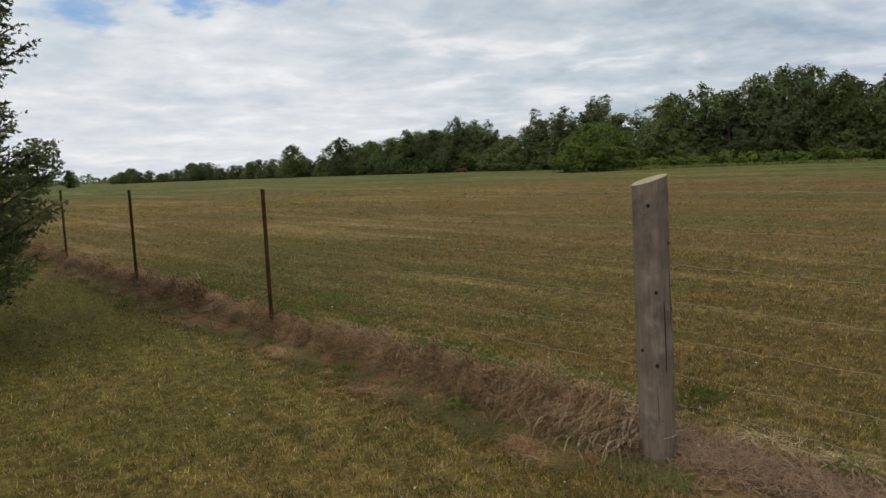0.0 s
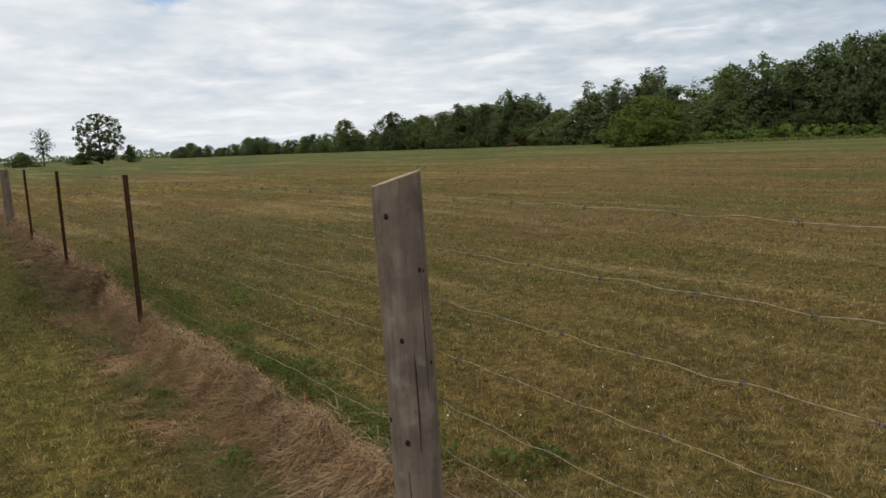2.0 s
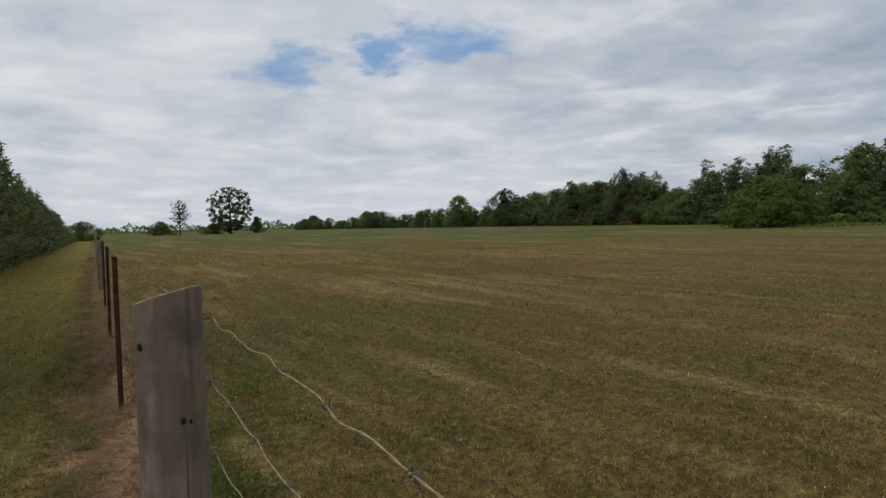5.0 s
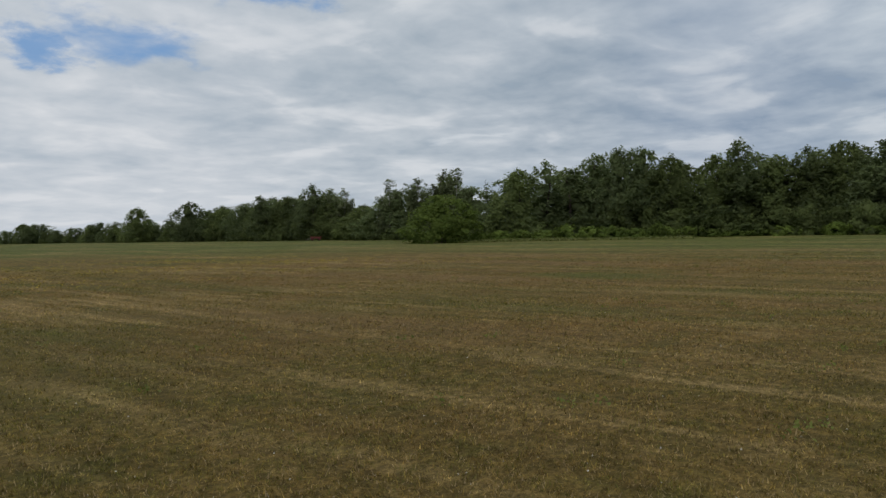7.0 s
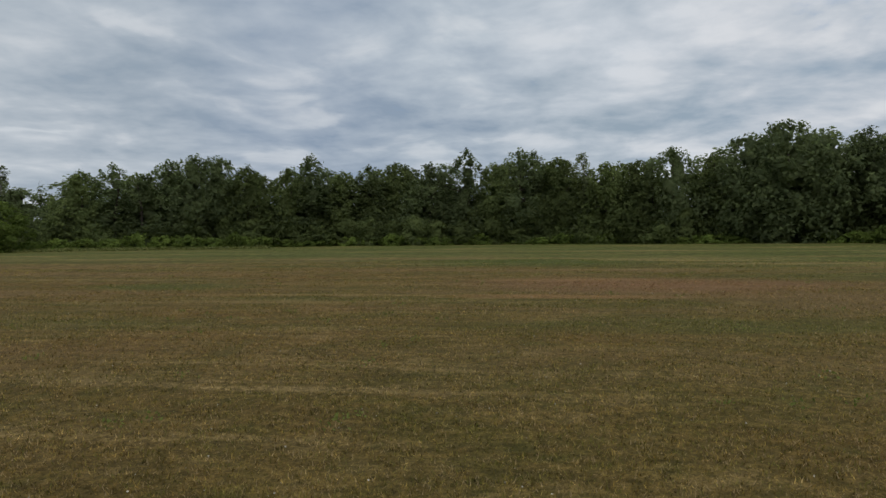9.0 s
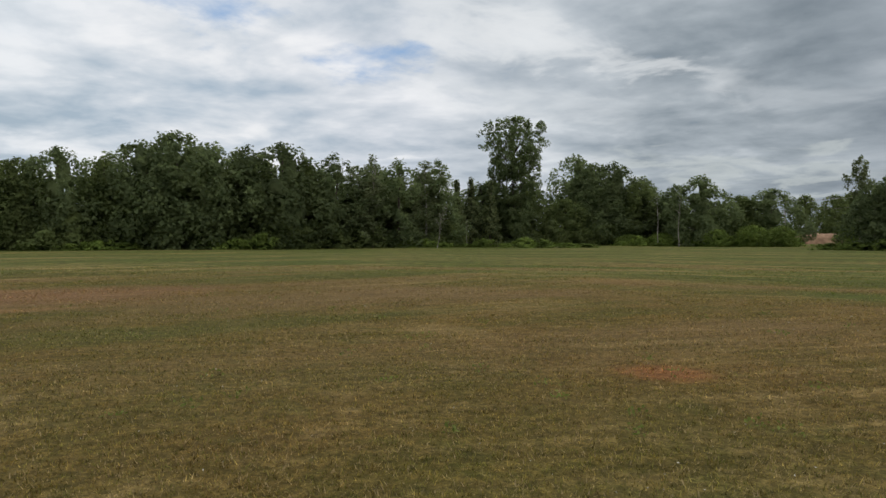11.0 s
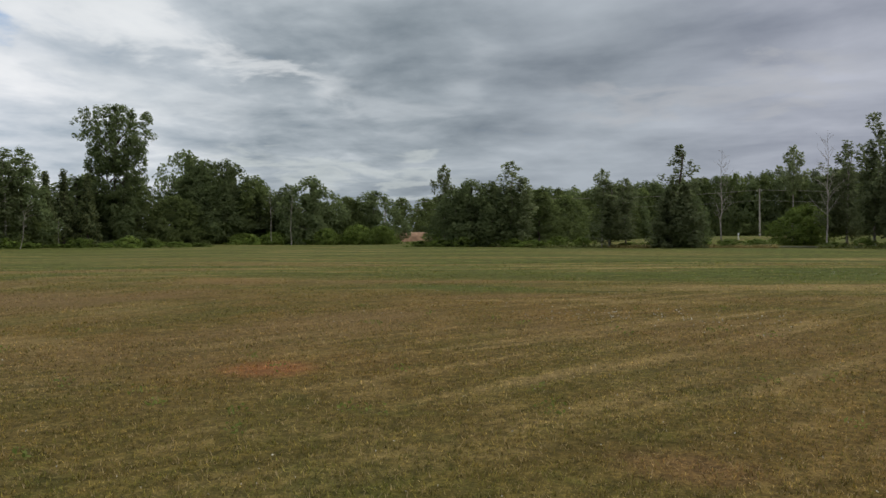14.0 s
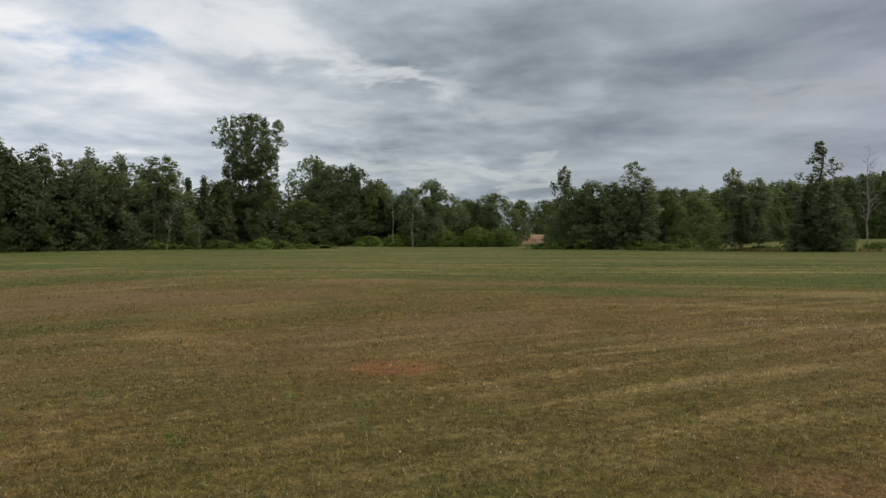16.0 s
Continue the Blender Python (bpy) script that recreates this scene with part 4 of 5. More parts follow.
for q in range(3):
    kind("broad", "dense green broadleaved tree at the wood's edge", "tree", 10, 8.0, *tree_meshes("broad", 10, 4.2, 0.0, "edge", 230, 26, 0.33, 0.78, M["leaf_mid"], M["bark"], 11 + q, fill=0.82, plume=1.15))
    kind("dark", "dark green rounded broadleaved tree", "tree", 10, 8.0, *tree_meshes("dark", 10, 4.2, 0.0, "dome", 230, 26, 0.33, 0.80, M["leaf_dark"], M["bark"], 31 + q, fill=0.82, plume=1.0))
    kind("tall", "tall narrow dark green tree in the wood", "tree", 12, 5.2, *tree_meshes("tall", 12, 3.0, 0.0, "dome", 200, 24, 0.31, 0.68, M["leaf_dark"], M["bark"], 51 + q, rough=0.4, fill=0.6, plume=1.2))
    kind("poplar", "slim grey-green poplar with an open feathery crown", "tree", 12, 4.6, *tree_meshes("poplar", 12, 2.4, 0.04, "flame", 200, 34, 0.26, 0.56, M["leaf_grey"], M["birch"], 71 + q, stems=1, rough=0.5, fill=0.02, trunk_r=0.010, core=0.10, plume=1.1, limbs=14, leaders=[(0, 0, 0.10, 1.0, 0.85), (0.40, 0.2, 0.16, 0.80, 0.5), (-0.42, 0.2, 0.14, 0.70, 0.5)]))
    kind("bush", "low leafy bush at the edge of the field", "bush", 3, 4.6, *tree_meshes("bush", 3, 2.4, 0.0, "dome", 44, 34, 0.26, 0.66, M["leaf_mid"], M["bark"], 91 + q, stems=1, fill=0.2, limbs=4))
for q in range(2):
    kind("light", "rounded bright green bushy tree standing before the wood", "tree", 7, 9.5, *tree_meshes("light", 7, 4.9, 0.0, "dome", 150, 50, 0.30, 0.95, M["leaf_light"], M["bark"], 111 + q, stems=2, rough=0.12, fill=0.4))
    kind("conifer", "dark pointed spruce in the wood", "spruce", 9, 3.8, *tree_meshes("conifer", 9, 1.9, 0.02, "cone", 110, 32, 0.28, 0.55, M["needle"], M["bark"], 131 + q, rough=0.15))
    kind("scrub", "light green tangle of weeds and saplings", "undergrowth", 1.6, 4.4, *tree_meshes("scrub", 1.6, 2.2, 0.0, "dome", 30, 26, 0.24, 0.42, M["leaf_light"], M["bark"], 151 + q, stems=1, limbs=3))
kind("crown_tree", "very tall tree with an airy upright crown above the wood", "tree", 19, 10.6,
     *tree_meshes("crown_tree", 19, 5.3, 0.30, "fan", 700, 44, 0.29, 0.55, M["leaf_dark"], M["bark"], 171, stems=3, rough=0.16, fill=0.0, trunk_r=0.010, limbs=26, core=0.12, plume=1.1,
                  leaders=[(0, 0, 0.32, 1.0, 1.0), (0, 0, 0.52, 1.0, 0.98), (0, 0, 0.02, 0.42, 0.55)]))
kind("pyramid", "broad pyramid-shaped poplar standing before the wood", "tree", 12, 5.8, *tree_meshes("pyramid", 12, 3.2, 0.0, "spire", 300, 40, 0.27, 0.56, M["leaf_grey"], M["bark"], 201, rough=0.3, fill=0.1, core=0.19, plume=1.2, leaders=[(0.05, 0, 0.0, 1.0, 0.95), (-0.42, 0.2, 0.0, 0.62, 0.6), (0.45, -0.1, 0.0, 0.56, 0.6), (0.1, 0.3, 0.0, 0.55, 0.5)]))
kind("sparse_tree", "half-bare grey tree with thin leaves on the skyline", "tree", 8.5, 5, *tree_meshes("sparse_tree", 8.5, 2.7, 0.36, "round", 130, 13, 0.22, 0.50, M["leaf_dark"], M["bark"], 187, rough=0.3, fill=0.3, trunk_r=0.022, core=0.0, limbs=90))
kind("oak", "large lone oak with a broad open crown", "tree", 13, 12, *tree_meshes("oak", 13, 6.4, 0.07, "round", 390, 40, 0.34, 0.60, M["leaf_dark"], M["bark"], 181, rough=0.05, fill=0.2, trunk_r=0.03, core=0.0, limbs=40))
kind("tufted", "thin stemmed tree with one small tuft of leaves at the top", "tree", 10, 4.0, *tree_meshes("tufted", 10, 1.9, 0.55, "tuft", 60, 34, 0.27, 0.48, M["leaf_grey"], M["birch"], 191, fill=0.05, trunk_r=0.010, core=0.12, plume=1.2))
MADE = {}
EDGE = "trees at the edge of the wood"


def plant(kind_name, az, dist, top, width=None, turn=None, v=0, group="", z=None):
    """A tree at that angle and distance whose tip stands at the elevation top (degrees) from the camera's height."""
    x, y = spot(az, dist)
    g = float(height(x, y)) if z is None else z
    H = 1.43 + dist * math.tan(radians(top)) - g
    if width and group == EDGE:
        width = min(width, 1.9 * H if dist < 150 else 1.3 * H)
    label, category, h0, w0, trunk, crown = KINDS[kind_name][v % len(KINDS[kind_name])]
    sz = H / h0
    sx = (width / w0) if width else sz * (0.9 + 0.2 * RNG.random())
    rz = RNG.uniform(0, 360) if turn is None else turn
    m = pose(x, y, g - 0.05, 0, 0, rz) @ Matrix.Diagonal((sx, sx, sz, 1))
    key = (kind_name, v % len(KINDS[kind_name]))
    name = {"bush": "bush", "scrub": "undergrowth", "conifer": "spruce", "oak": "oak_tree", "pyramid": "poplar", "poplar": "poplar"}.get(kind_name, "tree")
    if key in MADE:
        ob = copy_thing(MADE[key], m)
        ob.matrix_basis = m
    else:
        ob = thing(name, label, category, m, group)
        part("trunk", trunk, ob)
        part("crown", crown, ob)
        MADE[key] = ob
    return tagged(ob, group=group)


# the wood beyond the field: kind, angle, elevation of the tip
WOOD_A = [("broad", -26.7, 2.1, 215), ("dark", -30.3, 2.5, 190), ("broad", -32.6, 2.0, 185), ("tall", -35.3, 2.9, 165), ("tall", -37.8, 2.75, 160),
          ("tall", -39.2, 3.75, 150), ("poplar", -40.6, 3.5, 150), ("poplar", -41.6, 3.4, 146), ("poplar", -45.0, 4.1, 128), ("poplar", -47.3, 4.2, 122),
          ("poplar", -49.4, 4.7, 112), ("poplar", -50.5, 4.85, 112), ("broad", -55.1, 4.6, 97), ("tall", -57.2, 5.2, 96), ("tall", -59.2, 4.5, 95),
          ("tall", -61.0, 5.5, 95), ("dark", -62.7, 5.95, 96), ("dark", -64.3, 5.95, 97)]
WOOD_B = [("broad", -66.5, 5.2, 96), ("broad", -69.7, 5.05, 95), ("tall", -71.2, 6.1, 95), ("broad", -73.6, 4.85, 96), ("tall", -75.6, 5.3, 96),
          ("broad", -77.7, 5.5, 97), ("tall", -80.3, 5.45, 96), ("tall", -83.2, 6.5, 95), ("broad", -85.4, 5.4, 95), ("tall", -87.3, 6.4, 94),
          ("tall", -88.4, 6.3, 95), ("broad", -90.4, 5.7, 94), ("poplar", -92.1, 6.15, 94), ("broad", -93.8, 5.2, 92), ("broad", -96.2, 5.35, 92),
          ("dark", -98.7, 6.25, 92), ("broad", -101.6, 5.55, 91), ("dark", -104.2, 7.0, 91)]
WOOD_C = [("dark", -106.4, 7.7, 89), ("dark", -108.7, 6.9, 91), ("tall", -111.4, 6.85, 92), ("dark", -114.0, 7.15, 92), ("broad", -115.6, 5.8, 93),
          ("tall", -117.9, 6.4, 93), ("poplar", -119.6, 5.6, 94), ("poplar", -120.9, 6.3, 94), ("tall", -122.8, 6.0, 96), ("poplar", -125.0, 6.0, 98),
          ("tall", -125.9, 6.0, 100), ("conifer", -127.4, 4.5, 104), ("conifer", -128.5, 4.6, 106), ("conifer", -130.0, 4.4, 106), ("dark", -136.5, 6.3, 130),
          ("dark", -138.0, 5.6, 128), ("dark", -139.4, 5.65, 128), ("broad", -141.3, 4.1, 126), ("tall", -143.9, 3.85, 124), ("dark", -145.6, 4.5, 118)]
WOOD_D = [("broad", -148.4, 3.0, 124), ("dark", -150.4, 3.45, 124), ("broad", -152.6, 2.9, 170), ("broad", -154.4, 2.9, 175), ("tufted", -155.9, 5.4, 92),
          ("dark", -158.0, 4.3, 88), ("dark", -159.6, 4.2, 88), ("poplar", -161.1, 5.8, 88), ("broad", -163.2, 3.5, 120), ("broad", -165.3, 3.1, 130),
          ("poplar", -168.6, 4.0, 82), ("tufted", -168.0, 4.9, 82), ("tufted", -169.8, 4.2, 83), ("pyramid", -173.7, 6.75, 80), ("poplar", -184.6, 6.3, 95), ("poplar", -186.2, 8.1, 88),
          ("poplar", -188.2, 8.6, 84), ("broad", -190.5, 6.0, 92), ("poplar", -191.5, 7.5, 90)]
for n, (k, az, top, dist) in enumerate(WOOD_A + WOOD_B + WOOD_C + WOOD_D):
    wide = None
    if k in ("dark", "broad"):
        wide = min(11.0, 0.075 * dist + 1.8) if top < 6.8 else 12.5
    if k == "poplar":
        wide = 6.6
    if k in ("tall", "pyramid"):
        wide = 6.4 if k == "tall" else 8.0
    if k == "tufted":
        wide = 3.6
    plant(k, az, dist, top, wide, v=n, group=EDGE)


# the skyline that the trees behind and between reach: angle, elevation
SKYLINE = np.array([(-14.0, 0.5), (-15.1, 0.9), (-17.3, 0.45), (-19.5, 1.2), (-22.0, 0.6), (-24.8, 1.0), (-26.0, 1.3), (-28.7, 1.0), (-32.0, 1.95), (-36.0, 2.7),
                    (-40.0, 3.2), (-43.0, 2.3), (-46.0, 3.7), (-50.0, 4.2), (-51.8, 3.0), (-54.0, 4.2), (-60.0, 4.6), (-65.0, 5.4), (-67.9, 4.2), (-72.0, 5.0),
                    (-80.0, 5.3), (-90.0, 5.6), (-96.0, 5.3), (-103.0, 6.2), (-110.0, 6.7), (-116.6, 5.5), (-124.0, 5.6), (-128.0, 4.3), (-135.2, 4.4), (-140.0, 4.8),
                    (-142.7, 3.3), (-147.3, 2.5), (-153.0, 2.9), (-160.0, 3.5), (-165.0, 3.6), (-172.0, 3.9), (-176.0, 4.4), (-184.0, 4.5), (-192.0, 4.8)])
RANGE = np.array([(-14.0, 330), (-20.0, 270), (-26.0, 225), (-34.0, 172), (-40.0, 150), (-46.0, 126), (-51.0, 106), (-56.0, 97), (-70.0, 95), (-90.0, 94),
                  (-106.0, 90), (-118.0, 93), (-126.0, 102), (-132.0, 116), (-140.0, 126), (-150.0, 126), (-154.0, 180), (-165.0, 165), (-172.0, 190), (-192.0, 190)])


def along(table, az):
    return float(np.interp(-az, -table[:, 0], table[:, 1]))


def fill_wood():
    az, n = -14.2, 0
    while az > -192:
        d = along(RANGE, az)
        step = math.degrees((5.0 if d < 150 else 3.4) / d)
        # a gap lets the tan earth show
        if not -154.4 < az < -150.8:
            low = RNG.uniform(0.5, 2.0) if d < 130 else RNG.uniform(0.0, 0.5)
            k = ("broad", "dark", "tall", "broad")[n % 4] if d < 150 else ("broad", "dark")[n % 2]
            plant(k, az + RNG.uniform(-0.3, 0.3) * step, d + RNG.uniform(1, 4), max(along(SKYLINE, az) - low, 0.3), v=n, group=EDGE, width=RNG.uniform(9.0, 12.5))
            plant(("dark", "tall", "broad")[n % 3], az + RNG.uniform(-0.5, 0.5) * step, d + RNG.uniform(7, 15), along(SKYLINE, az) - RNG.uniform(-0.15, 0.30), v=n + 1, group=EDGE, width=RNG.uniform(8.5, 12.0))
        az -= step
        n += 1


fill_wood()


def fill_edge():
    az, n = -14.0, 0
    while az > -192:
        d = along(RANGE, az) - RNG.uniform(1.0, 3.5)
        step = math.degrees(RNG.uniform(2.6, 4.4) / d)
        if not -155.0 < az < -151.4 and d < 205:
            x, y = spot(az, d)
            tall = RNG.uniform(2.2, 4.2)
            top = math.degrees(math.atan((tall + float(height(x, y)) - 1.43) / d))
            plant("bush", az, d, top, v=n, group="bushes at the edge of the wood", width=RNG.uniform(4.5, 7))
        az -= step
        n += 1


fill_edge()

# single trees and bushes that stand out
plant("light", -49.2, 86, 2.85, 11.0, 30, 0)
plant("crown_tree", -131.9, 112, 9.2, 11.2, 40)
plant("dark", 0.7, 135, 0.8, 6.0, 0, 1)
plant("dark", -156.8, 88, 3.7, 6.5, 40, 2)
plant("oak", -9.3, 205, 3.12, 11.8, 10)
plant("sparse_tree", -5.75, 215, 2.2, 5.9, 200)
plant("tufted", -181.2, 104, 6.1, 4.4, 0)
plant("tall", -174.6, 79, 3.0, 3.2, 50, 1)
plant("light", -182.0, 100, 2.15, 9.0, 200, 1)
plant("bush", -8.0, 208, 0.45, 7.0, 0, 1)
plant("bush", -11.2, 208, 0.9, 5.0, 90, 0)
plant("bush", -4.4, 215, 0.65, 9.5, 60, 2)
for az, d, top, w in ((-151.4, 118, 0.5, 3.6), (-155.5, 100, 0.9, 5.0), (-146.8, 112, 0.6, 5.0), (-149.2, 112, 0.9, 6.0), (-151.0, 110, 0.8, 6.0), (-143.0, 116, 0.3, 6.0), (-140.6, 119, 0.2, 6.0)):
    plant("light", az, d, top, w, v=int(-az) % 2)
n = 0
for a0, a1, d, top in ((-52.0, -67.0, 88, 0.15), (-99.5, -106, 86, -0.25), (-109, -114, 87, 0.2), (-140, -153, 114, -0.1), (-163, -167, 84, -0.2), (-170, -180.3, 84, -0.4), (-183.9, -192, 84, -0.35), (-154, -162, 86, -0.3), (-66, -99, 91, -0.15), (-114, -138, 96, -0.2)):
    az = a0
    while az > a1:
        plant("scrub", az, d + RNG.uniform(-2, 2), top + RNG.uniform(-0.3, 0.25), RNG.uniform(3.2, 5.0), v=n, group="weeds along the field's edge")
        az -= math.degrees(2.6 / d)
        n += 1


def make_bare(az, dist, top, R, seed, label, bark, low=0.25, boughs=26, lean=0.0):
    x, y = spot(az, dist)
    g = float(height(x, y))
    H = 1.43 + dist * math.tan(radians(top)) - g
    t = thing("bare_tree", label, "dead tree", pose(x, y, g, 0, lean, seed * 40 if not lean else 65), "bare trees")
    part("trunk", bare_mesh("bare_tree", H, R, seed, bark, low, boughs), t, "pale leafless branches")


make_bare(-176.6, 92, 6.25, 2.0, 3, "pale leafless dead tree standing by the road", M["birch"])
make_bare(-183.4, 86, 7.1, 2.4, 5, "tall pale leafless dead tree beside a bush", M["birch"])
make_bare(-142.6, 113, 3.5, 0.8, 9, "thin pale dead birch stem", M["birch"], 0.5, 8)
make_bare(-144.1, 111, 3.7, 0.9, 12, "thin pale dead birch stem", M["birch"], 0.5, 8)
make_bare(-125.9, 90, 2.7, 1.4, 14, "leaning pale birch stem at the wood's edge", M["birch"], 0.4, 8, -9.0)
make_bare(-128.2, 98, 1.4, 0.5, 15, "thin pale dead birch stem", M["birch"], 0.5, 5)
make_bare(-52.6, 110, 4.0, 1.2, 16, "thin grey dead tree above the wood", M["bark"], 0.4, 16)


def far_woods():
    """Low hazy woods along the horizon."""
    rng = np.random.default_rng(5)
    n = 8000
    az = rng.uniform(-16, 30, n)
    d = rng.uniform(420, 470, n)
    tops = 3.8 + 1.2 * np.sin(az * 1.9) + 0.7 * np.sin(az * 5.3 + 1) + 0.5 * np.sin(az * 13.0)
    z = rng.uniform(0, 1, n) ** 0.8 * np.maximum(tops, 1.4)
    a = np.radians(az)
    pts = np.stack([-np.sin(a) * d, np.cos(a) * d, z], -1)
    me = mesh_of("far_woods", *kites(pts, 1.3, rng, 0.05), M["leaf_dark"])
    tagged(new("far_woods", me), "low line of distant woods on the horizon", "woods", kind="stuff")


far_woods()


# ---------------------------------------------------------------- row of spruces on the lawn
def spruce_meshes(name, H, R, seed, gap, needle, thin, per, tier=0.11, sides=4, fine=99.0, lie=0.75):
    rng = np.random.default_rng(seed)
    segs = []
    pieces = [tube(np.stack([np.zeros(8), np.zeros(8), np.linspace(-0.1, H, 8)], -1), np.linspace(0.012 * H + 0.03, 0.008, 8), 8)]
    z = 0.30
    while z < H - 0.12:
        t = z / H
        L0 = R * (1 - t) ** (0.85 if sides > 3 else 0.98) * ((0.84 + 0.16 * min(1, t * 8)) if fine < 50 else (0.70 + 0.30 * min(1, t * 8)))
        for k in range(int(rng.integers(31, 35) if sides > 3 and z < 2.1 else rng.integers(19, 23) if sides > 3 else rng.integers(8, 11))):
            a = rng.uniform(0, 2 * np.pi)
            L = L0 * (rng.uniform(0.76, 1.03) if fine < 50 else rng.uniform(0.58, 1.14)) + 0.06
            out = np.array([math.cos(a), math.sin(a), 0.0])
            side = np.array([-math.sin(a), math.cos(a), 0.0])
            rise = -0.22 + 0.75 * t
            q = np.linspace(0, 1, 6)[:, None]
            line = np.array([0, 0, z]) + out * L * q + np.array([0, 0, 1.0]) * L * (rise * q + 0.36 * q ** 2.5) + side * L * 0.05 * rng.normal() * q
            pieces.append(tube(line[::2] if sides < 4 else line, np.linspace(0.010 + 0.006 * L, 0.003, len(line[::2]) if sides < 4 else 6), sides))
            segs += [(line[i], line[i + 1]) for i in range(1, 5)]
            m = max(3, int(L / (0.05 if sides > 3 else 0.10)))
            for w in range(m):
                f = 0.36 + 0.64 * (w + rng.random()) / m
                p = np.array([np.interp(f, q[:, 0], line[:, i]) for i in range(3)])
                lt = L * (0.32 * (1.08 - f)) * rng.uniform(0.7, 1.2) + 0.07
                s = 1 if w % 2 else -1
                d = unit(out * 0.85 + side * s * 0.8 + np.array([0, 0, rng.uniform(-0.2, 0.3)]))
                segs.append((p, p + d * lt))
                for u in (0.3, 0.5, 0.7) if lt > 0.15 else ():
                    p2 = p + d * lt * u
                    segs.append((p2, p2 + unit(d + side * rng.uniform(-0.9, 0.9) + np.array([0, 0, rng.uniform(-0.3, 0.2)])) * lt * 0.45))
        z += tier + 0.07 * (1 - t)
    # bare leader with a few rising shoots
    for k in range(4):
        segs.append((np.array([0, 0, H - 0.3]), np.array([0.02, 0, H + 0.6])))
    for k in range(9):
        a = rng.uniform(0, 6.28)
        z = H - 0.5 + 0.08 * k
        ln = 0.52 - 0.035 * k
        shoot = (np.array([0, 0, z]), np.array([0.62 * ln * math.cos(a), 0.62 * ln * math.sin(a), z + 0.8 * ln]))
        segs += [shoot, shoot, shoot]
    p0 = np.array([s[0] for s in segs])
    p1 = np.array([s[1] for s in segs])
    L = np.linalg.norm(p1 - p0, axis=1)
    # out of sight of the fence the needles are coarser
    coarse = (p0[:, 2] > fine) | ((p0[:, 0] < -0.3) & (fine < 50))
    cnt = np.maximum(1, (L / np.where(coarse, gap * 4, gap)).astype(int)) * per
    i = np.repeat(np.arange(len(segs)), cnt)
    f = rng.random(len(i))[:, None]
    base = p0[i] + (p1 - p0)[i] * f
    ax = unit((p1 - p0)[i])
    rnd = unit(np.cross(ax, rng.normal(size=(len(i), 3))))
    d = unit(ax * lie + rnd)
    wv = unit(np.cross(d, rng.normal(size=(len(i), 3)))) * np.where(coarse[i], thin * 2.6, thin)[:, None]
    tip = base + d * needle * rng.uniform(0.7, 1.2, len(i))[:, None]
    v = np.stack([base - wv, base + wv, tip], 1).reshape(-1, 3)
    crown = mesh_of(name + "_crown", v, np.arange(len(v)).reshape(-1, 3), M["needle"])
    trunk = mesh_of(name + "_trunk", *joined(pieces), M["bark"], True)
    return trunk, crown


NEAR = [spruce_meshes("spruce", 7.4, 2.2, 3, 0.0135, 0.030, 0.0092, 1, tier=0.10, fine=2.4, lie=0.9)]
MIDS = [spruce_meshes("spruce_mid", 7.0, 2.2, 8 + q, 0.036, 0.060, 0.016, 1, 0.19, 3) for q in range(3)]
FARS = [spruce_meshes("spruce_far", 7.0, 1.95, 14 + q, 0.13, 0.15, 0.046, 1, 0.22, 3) for q in range(3)]


def make_spruces():
    group = "row of spruces along the lawn"
    proto = {}
    y, n = 5.5, 0
    while y < 112:
        stock = NEAR if n == 0 else MIDS if y < 27 else FARS
        tall = 6.55 - 1.85 * float(smooth_step(np.array(y), 36, 54)) - 1.0 * float(smooth_step(np.array(y), 60, 95))
        s = tall / 7.0 * RNG.uniform(0.88, 1.06)
        s = 1.18 if n == 0 else s
        x = -3.60 if n == 0 else -3.95 - (0.35 if y > 14 else 0) + RNG.uniform(-0.2, 0.2)
        wide = 1.15 if n == 0 else RNG.uniform(1.07, 1.22)
        m = pose(x, y, 0.0, 0, 0, RNG.uniform(0, 360) if n else 0) @ Matrix.Diagonal((wide, wide, s, 1))
        trunk, crown = stock[n % len(stock)]
        if crown.name not in proto:
            t = thing("spruce", "dense dark green spruce with branches down to the lawn", "spruce", m, group)
            part("trunk", trunk, t)
            part("crown", crown, t)
            proto[crown.name] = t
        else:
            copy_thing(proto[crown.name], m).matrix_basis = m
        y += RNG.uniform(2.7, 3.5)
        n += 1


make_spruces()


# ---------------------------------------------------------------- far things by the road and the wood
def box_mesh(name, sx, sy, sz, mat, bevel=0.01):
    bm = bmesh.new()
    bmesh.ops.create_cube(bm, size=1.0, matrix=Matrix.Diagonal((sx, sy, sz, 1)))
    bmesh.ops.bevel(bm, geom=bm.edges[:], offset=bevel, segments=2, affect="EDGES")
    return bm_mesh(name, bm, mat)


def make_pole(az, dist, H):
    x, y = spot(az, dist)
    g = float(height(x, y))
    p = thing("utility_pole", "pale grey wooden utility pole with a short crossarm beside the road", "utility pole", pose(x, y, g, 0, 0.6, 0), "utility poles")
    part("shaft", mesh_of("pole_shaft", *tube([(0, 0, z) for z in np.linspace(-0.3, H, 8)], np.linspace(0.17, 0.11, 8), 12), M["pole"], True), p)
    part("crossarm", box_mesh("crossarm", 1.0, 0.11, 0.12, M["pole"], 0.02), p, m=Matrix.Translation((0, 0.14, H - 0.5)))
    for dx in (-0.42, 0.42):
        part("insulator", mesh_of("insulator", *tube([(dx, 0.14, H - 0.43 + k) for k in (0, 0.06, 0.12, 0.2)], [0.03, 0.06, 0.035, 0.05], 8), M["white"], True), p, "small pale insulator")
    return x, y, g + H


